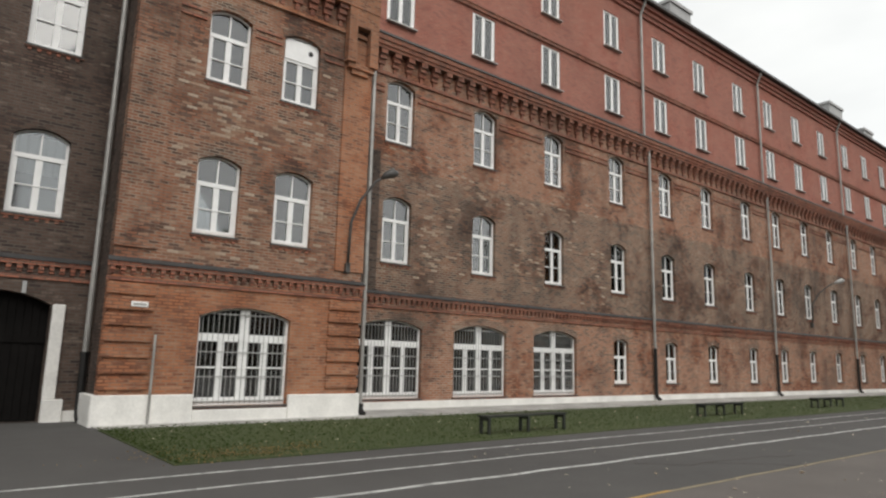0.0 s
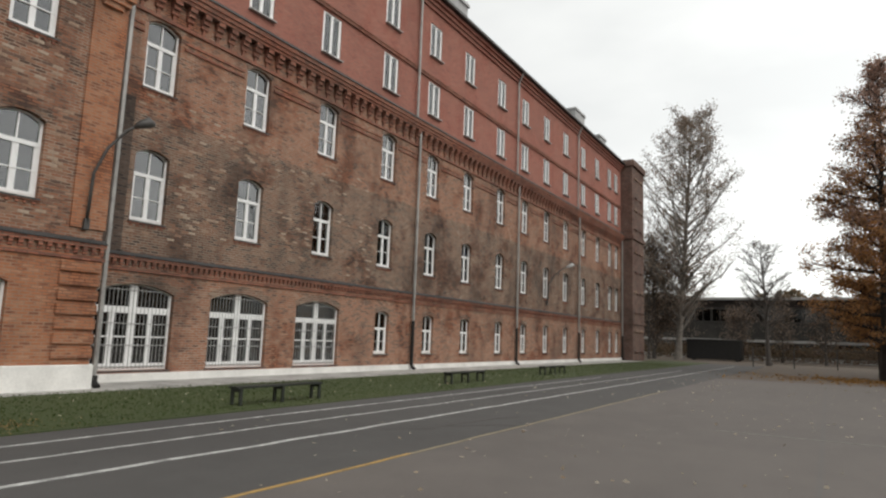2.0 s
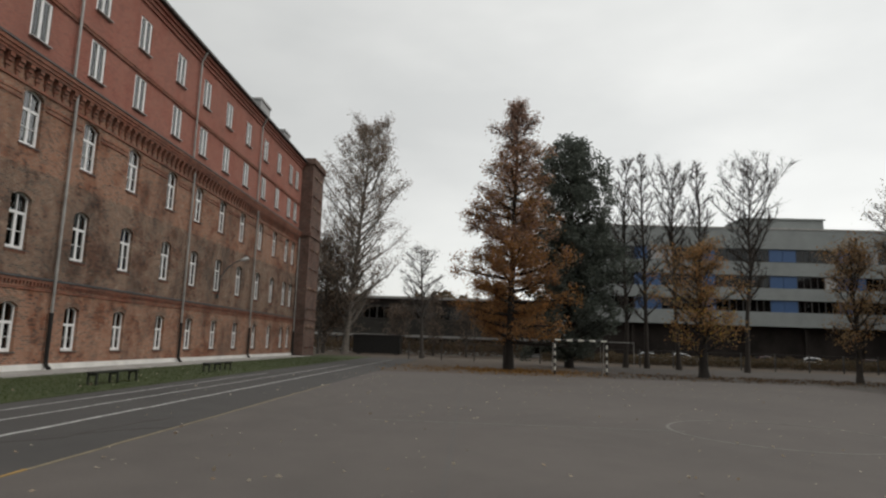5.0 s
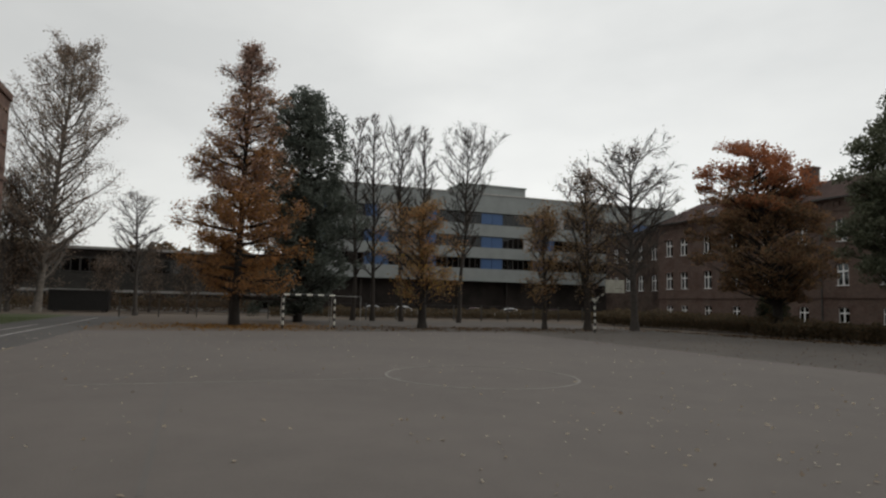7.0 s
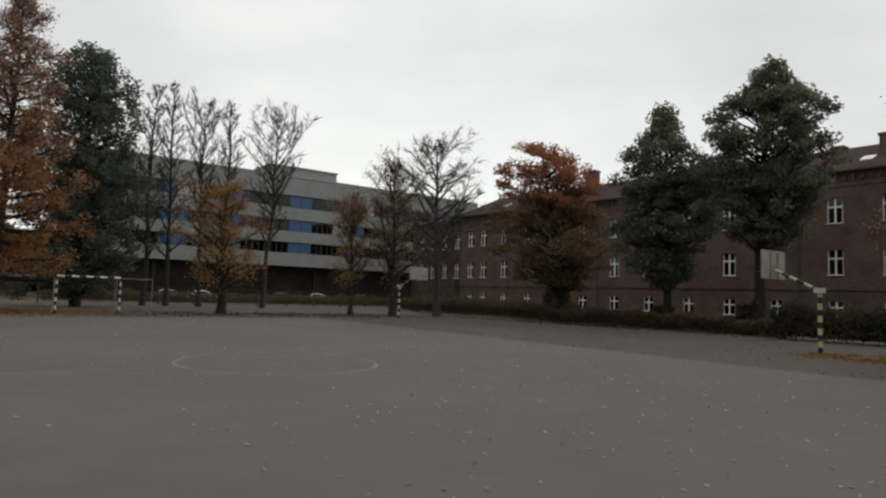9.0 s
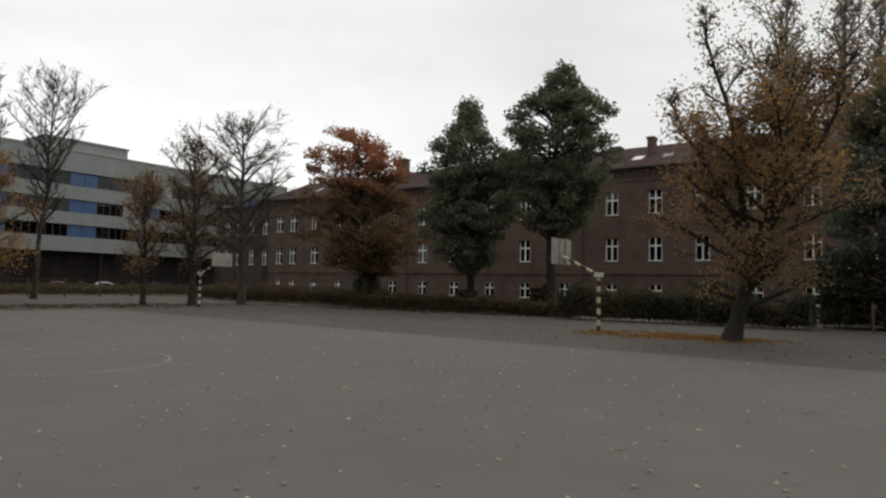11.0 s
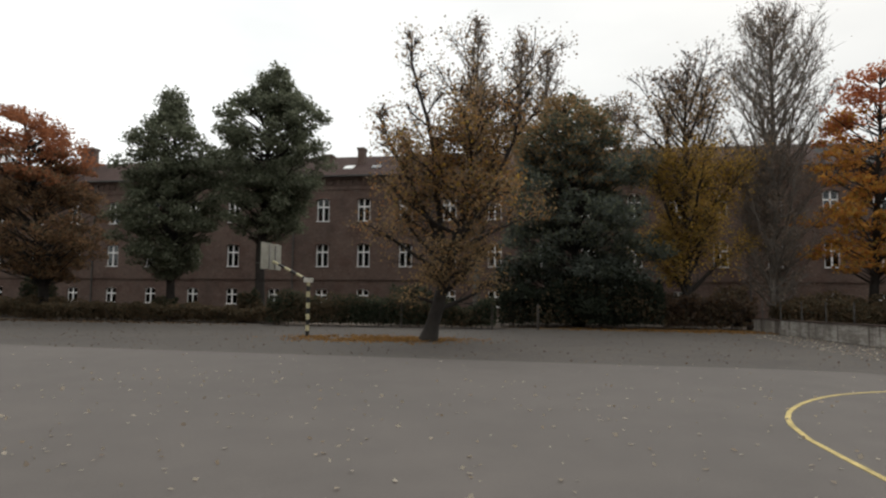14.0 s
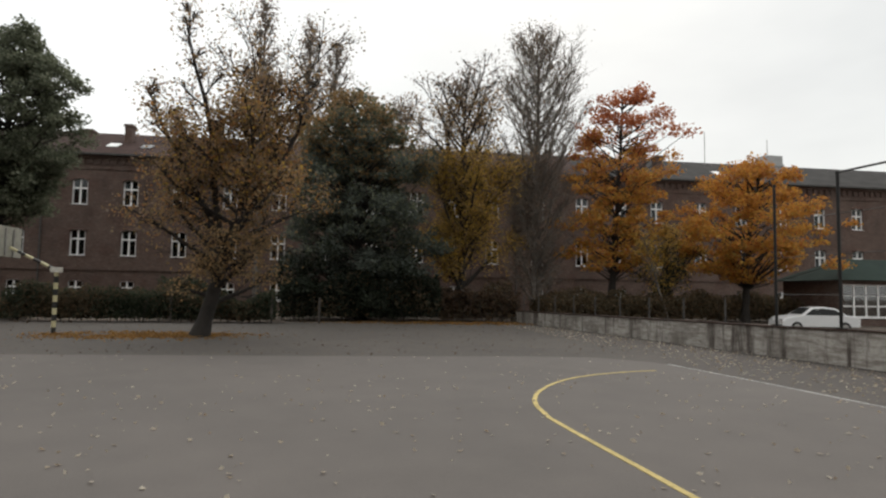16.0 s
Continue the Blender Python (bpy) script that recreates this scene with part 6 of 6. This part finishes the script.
tree("half bare tree with yellow leaves on its lower branches", -7.7, -41.3, 17.3, 1.8, 4.0, "round", [("lf_yellow", 6800, 0, 0.55), ("lf_brown", 3400, 0, 0.8), ("lf_dry", 1500, 0.4, 1)], "bark_dark", 46, 48, (0, 0), 54, 0.26, 0.19, 7, 5, thin=1.5, ragged=0.4, curl=0.1, rise=0.3, face=0.5)
tree("tall grey brown poplar with fine bare twigs", -13.6, -44.0, 21.4, 2.5, 4.1, "egg", [("lf_dry", 4600, 0, 1)], "bark_pale", 96, 44, (0, 0), 55, 0.28, 0.13, 8, 8, thin=1.0, curl=0.2, rise=0.9)
tree("bare grey shrub-like tree at the wall's end", -12.9, -42.6, 12.0, 0.6, 2.8, "round", [("lf_dry", 2200, 0, 1)], "bark_pale", 40, 50, (0, 0), 56, 0.18, 0.16, 8, 6, thin=1.3, rise=0.4)
leafy_tree("bright orange maple behind the yard wall", -18.4, -42.1, [(3.4, 1.6), (4.4, 3.3), (6.5, 3.8), (8.5, 3.5), (9.6, 3.5), (11.0, 3.6), (13.0, 3.6), (14.4, 3.1), (15.6, 1.9)], (-0.7, 0.2), [("lf_maple", 0, 0.75, 1.0), ("lf_yellow", 0, 0.45, 0.35), ("lf_maple_red", 0.62, 1, 0.85)], 61, 0.28, 170, 115, 0.14, 0.85, lobes=0.6, flat=0.4, face=0.55, inner=0.2)
leafy_tree("low spreading orange maple behind the yard wall", -25.6, -38.2, [(2.8, 2.0), (3.8, 4.2), (5.6, 4.9), (7.4, 4.4), (8.8, 3.2), (9.8, 1.8), (10.4, 0.8)], (-0.8, 0.6), [("lf_maple", 0, 1, 1.1), ("lf_yellow", 0, 0.5, 0.3)], 62, 0.24, 150, 120, 0.14, 0.85, lobes=0.55, flat=0.4, face=0.55, inner=0.2)
tree("slim pale leaning tree behind the yard wall", -20.6, -38.6, 6.2, 3.2, 1.3, "round", [("lf_yellow", 320, 0, 1)], "bark_pale", 12, 40, (1.7, 0.0), 64, 0.07, 0.16)
tree("small yellow green tree between two maples", -22.0, -41.4, 6.8, 1.2, 2.4, "round", [("lf_yellow", 1300, 0, 1), ("lf_hedge", 900, 0, 0.7)], "bark", 22, 30, (0, 0), 63, 0.14, 0.19, ragged=0.4)


# ---- hedges, undergrowth ----
def hedge(label, x0, x1, y0, y1, h, mat, count, seed, size=0.11, name="hedge"):
    rn = np.random.default_rng(seed)
    t = thing(name, ((x0 + x1) / 2, (y0 + y1) / 2, 0), label, "hedge")
    cx, cy = (x0 + x1) / 2, (y0 + y1) / 2
    p = np.stack([rn.uniform(x0, x1, count) - cx, rn.uniform(y0, y1, count) - cy, rn.uniform(0.05, 1, count) ** 0.75 * h], 1)
    rise = np.array([0.72 + 0.4 * (noise.noise((a * 0.55 + seed, b * 0.5, 0)) + 0.5 * noise.noise((a * 1.9, b, 3 + seed))) for a, b in p[:, :2]])
    p[:, 2] *= np.clip(rise, 0.35, 1.2)
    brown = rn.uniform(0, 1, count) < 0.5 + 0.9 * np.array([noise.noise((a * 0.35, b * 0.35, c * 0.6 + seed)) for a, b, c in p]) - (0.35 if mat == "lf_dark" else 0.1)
    for pick, tone in ((~brown, mat), (brown, "lf_hedge_brown")):
        q = p[pick]
        piece("foliage", quads("foliage", q, size * rn.uniform(0.6, 1.3, len(q)), 0.8, M[tone], 0.8, rn), (0, 0, 0), t)
    rd = random.Random(seed)
    segs = []
    for _ in range(int((x1 - x0) * 5)):
        a = Vector((rd.uniform(x0, x1) - cx, rd.uniform(y0, y1) - cy, 0))
        b = a + Vector((rd.gauss(0, 0.3), rd.gauss(0, 0.3), h * rd.uniform(0.4, 0.9)))
        segs.append((a, b, 0.02, 0.008, 3))
    tagged(piece("brushwood", tubes_mesh("brushwood", segs, M["bark"]), (0, 0, 0), t), kind="stuff")


hedge("trimmed dark green hedge behind the basketball stand", 3.2, 15.5, -34.6, -32.8, 2.0, "lf_hedge", 28000, 71, 0.09)
hedge("rough brown hedge along the yard edge", 15.5, 33, -36.8, -34.6, 1.25, "lf_hedge_brown", 30000, 72, 0.10)
hedge("rough dark hedge along the far yard edge", 33, 56, -40.5, -37.2, 1.7, "lf_hedge_brown", 32000, 73, 0.11)
# mostly lf_dark: the shade beneath the trees is painted into the leaves
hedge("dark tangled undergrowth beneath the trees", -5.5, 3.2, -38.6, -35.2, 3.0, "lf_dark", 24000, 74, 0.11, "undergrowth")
hedge("brown leafy undergrowth at the yard's far corner", -10.2, -5.5, -38.8, -36.0, 2.4, "lf_veil", 12000, 79, 0.11, "undergrowth")
hedge("brown undergrowth behind the yard wall", -30, -12.6, -43, -38, 2.2, "lf_hedge_brown", 26000, 75, 0.12, "undergrowth")
hedge("brown bushes before the low hall", 86, 96, -8, 30, 2.6, "lf_veil", 14000, 76, 0.15, "undergrowth")
hedge("dark bushes before the modern block", 72, 76, -62, -8, 1.5, "lf_hedge_brown", 26000, 77, 0.13, "undergrowth")
for k, (sx, sy, sw, sh) in enumerate(((37.3, -41.5, 0.9, 3.6), (24.6, -37.6, 0.6, 1.8), (18.6, -37.3, 0.6, 2.2), (8.4, -37.0, 1.1, 2.7))):
    hedge("dark evergreen shrub before the brick barracks", sx - sw, sx + sw, sy - sw, sy + sw, sh, "lf_hedge", 4200, 90 + k, 0.11, "shrub")
for px in (8.0, 3.3, 1.0):
    whole("fence_post", boxes((px - 0.05, px + 0.05, -33.0, -32.9, -0.02, 1.3)), M["bark_grey"], "slim grey concrete fence post in the hedge", "post", "hedge fence posts")
for i in range(16):
    whole("fence_post", boxes((63.9, 64.0, 6 - i * 3.2, 6.1 - i * 3.2, -0.02, 1.7)), M["tin_dark"], "dark steel fence post at the yard's far edge", "post", "far fence posts")
rails = thing("mesh_fence", (63.95, -18, 0), "dark wire fence along the far yard edge", "fence")
for z in (0.3, 0.9, 1.6):
    part("rail", boxes((63.93, 63.97, -42, 6.1, z, z + 0.03)), M["tin_dark"], rails)

# far woods above the roofs
rn = np.random.default_rng(9)
cnt = 24000
wy = rn.uniform(-70, 90, cnt)
wh = np.array([10.2 + 2.2 * noise.noise((v * 0.09, 1, 0)) + 1.8 * noise.noise((v * 0.5, 4, 0)) for v in wy])
pts = np.stack([rn.uniform(128, 140, cnt), wy, rn.uniform(0, 1, cnt) ** 0.7 * wh + 0.5], 1)
tagged(new("far_woods", quads("far_woods", pts, rn.uniform(0.4, 0.9, cnt), 0.8, M["lf_hedge_brown"], 0.8, rn)), "dim belt of distant trees", "woods", kind="stuff")

# ---- fallen leaves and grass ----
cnt = 2300
pts = np.stack([rn.uniform(-8, 34, cnt), rn.uniform(-17, 9, cnt), np.full(cnt, 0.02)], 1)
keep = np.array([noise.noise((a * 0.22, b * 0.22, 2)) for a, b in pts[:, :2]]) + rn.uniform(-0.5, 0.5, cnt) > 0.05
pts = pts[keep]
tagged(new("leaf_litter", quads("leaf_litter", pts, rn.uniform(0.02, 0.055, len(pts)), 0.15, M["lf_litter"], 0.9, rn)), "scattered dry fallen leaves on the asphalt", "leaves", kind="stuff")
cnt = 620
pts = np.stack([rn.uniform(-8, 9, cnt), rn.uniform(-13, -2.4, cnt), np.full(cnt, 0.022)], 1)
tagged(new("leaf_litter", quads("leaf_litter", pts, rn.uniform(0.02, 0.05, cnt), 0.2, M["lf_litter"], 0.9, rn)), "pale curled leaves scattered over the court", "leaves", kind="stuff")
cnt = 4200
pts = np.stack([rn.uniform(-12, 44, cnt), rn.uniform(-34, -17, cnt), np.full(cnt, 0.015)], 1)
tagged(new("leaf_litter", quads("leaf_litter", pts, rn.uniform(0.02, 0.045, cnt), 0.15, M["lf_litter_brown"], 0.9, rn)), "dry fallen leaves along the yard edge", "leaves", kind="stuff")


cnt = 2000
pts = np.stack([-8.2 - rn.uniform(0, 1, cnt) ** 0.8 * 3.6, rn.uniform(-32, -7, cnt), np.full(cnt, 0.018)], 1)
pts = pts[pts[:, 0] > np.array([on_wall(v) for v in pts[:, 1]]) + 0.1]
tagged(new("leaf_litter", quads("leaf_litter", pts, rn.uniform(0.025, 0.06, len(pts)), 0.15, M["lf_litter"], 0.9, rn)), "dry fallen leaves gathered along the yard wall", "leaves", kind="stuff")


def drift(label, cx, cy, rx, ry, cnt, mat="lf_litter_gold", size=0.08):
    p = rn.normal(size=(cnt, 2)) * 0.5
    pts = np.stack([cx + p[:, 0] * rx, cy + p[:, 1] * ry, rn.uniform(0.01, 0.05, cnt)], 1)
    patchy = np.array([noise.noise((a * 0.8, b * 0.8, 5)) + 0.6 * noise.noise((a * 2.3, b * 2.3, 8)) for a, b in pts[:, :2]])
    pts = pts[patchy + rn.uniform(-0.25, 0.35, cnt) > 0.0]
    cnt = len(pts)
    tagged(new("leaf_drift", quads("leaf_drift", pts, size * rn.uniform(0.6, 1.3, cnt), 0.25, M[mat], 0.9, rn)), label, "leaves", kind="stuff")


drift("golden drift of fallen leaves round the leaning tree", 6.6, -23.7, 3.0, 1.7, 11000, "lf_litter_gold", 0.048)
drift("orange fallen needles beneath the larch", 43.0, -2.5, 5.0, 6.0, 5000, "lf_litter_gold", 0.07)
drift("orange fallen leaves beneath the far trees", -7.0, -34.2, 6.0, 1.4, 6500, "lf_litter_gold", 0.055)
drift("brown fallen leaves beneath the row of trees", 41.0, -19.0, 4.0, 12.0, 4500, "lf_litter_brown", 0.08)
drift("brown fallen leaves along the hedge", 30.0, -33.0, 14.0, 1.2, 3000, "lf_litter_brown", 0.08)
cnt = 26000
gx = 2.98 + (rn.uniform(0, 1, cnt) ** 1.5) * 55
gy = rn.uniform(10.3, 15.55, cnt)
pts = np.stack([gx, gy, 0.03 + rn.uniform(0, 0.012, cnt)], 1)
tagged(new("grass", quads("grass", pts, rn.uniform(0.016, 0.028, cnt), 0.3, M["blade"], 0.9, rn)), "short green grass blades on the lawn", "grass", kind="stuff")
drift("dry yellowed grass at the lawn's worn corner", 4.3, 11.0, 1.7, 0.7, 2600, "lf_brown", 0.018)
cnt = 110
pts = np.stack([rn.uniform(3.2, 30, cnt), rn.uniform(10.35, 15.4, cnt), np.full(cnt, 0.06)], 1)
tagged(new("leaf_litter", quads("leaf_litter", pts, rn.uniform(0.03, 0.06, cnt), 0.2, M["lf_litter"], 0.9, rn)), "a few dry leaves on the lawn", "leaves", kind="stuff")

# single bricks that stand proud of the old walls
def proud_bricks(parent, face_y, ox, x0, x1, z0, z1, holes, seed, most=290):
    rd = random.Random(seed)
    rows = []
    for r in range(int(z0 / 0.077) + 1, int(z1 / 0.077)):
        off = 0.0 if r % 2 else 0.125
        for k in range(int((x0 + face_y) / 0.25) + 1, int((x1 + face_y) / 0.25)):
            xa, za = k * 0.25 - off - face_y, r * 0.077
            if any(a - 0.3 < xa < b + 0.1 and c - 0.25 < za < d + 0.45 for a, b, c, d in holes):
                continue
            if noise.noise((xa * 0.5, za * 0.9, seed)) + rd.uniform(-0.35, 0.35) > 0.12:
                rows.append((xa, za))
    rd.shuffle(rows)
    for xa, za in rows[:most]:
        piece("brick", PROUD[rd.randrange(3)], (xa + 0.005 - ox, 0, za + 0.005), parent)


PROUD = [to_mesh("proud_brick", boxes((0, w, -d, 0.01, 0, 0.066)), M["brick_single"]) for w, d in ((0.24, 0.007), (0.236, 0.011), (0.24, 0.005))]
proud_bricks(bay, 16.08, 6.23, 4.0, 8.5, 3.75, 9.8, [(x - 0.17, x + 0.93, z, z + 1.9) for x in BAYW for z in (4.48, 8.42)], 5)
proud_bricks(barracks, FY, 36.0, 11.0, 23.0, 3.8, 8.6, [(x, x + 1.15, 4.66, 6.8) for x in COLS] + [(x, x + 1.15, 8.72, 10.8) for x in COLS], 6)
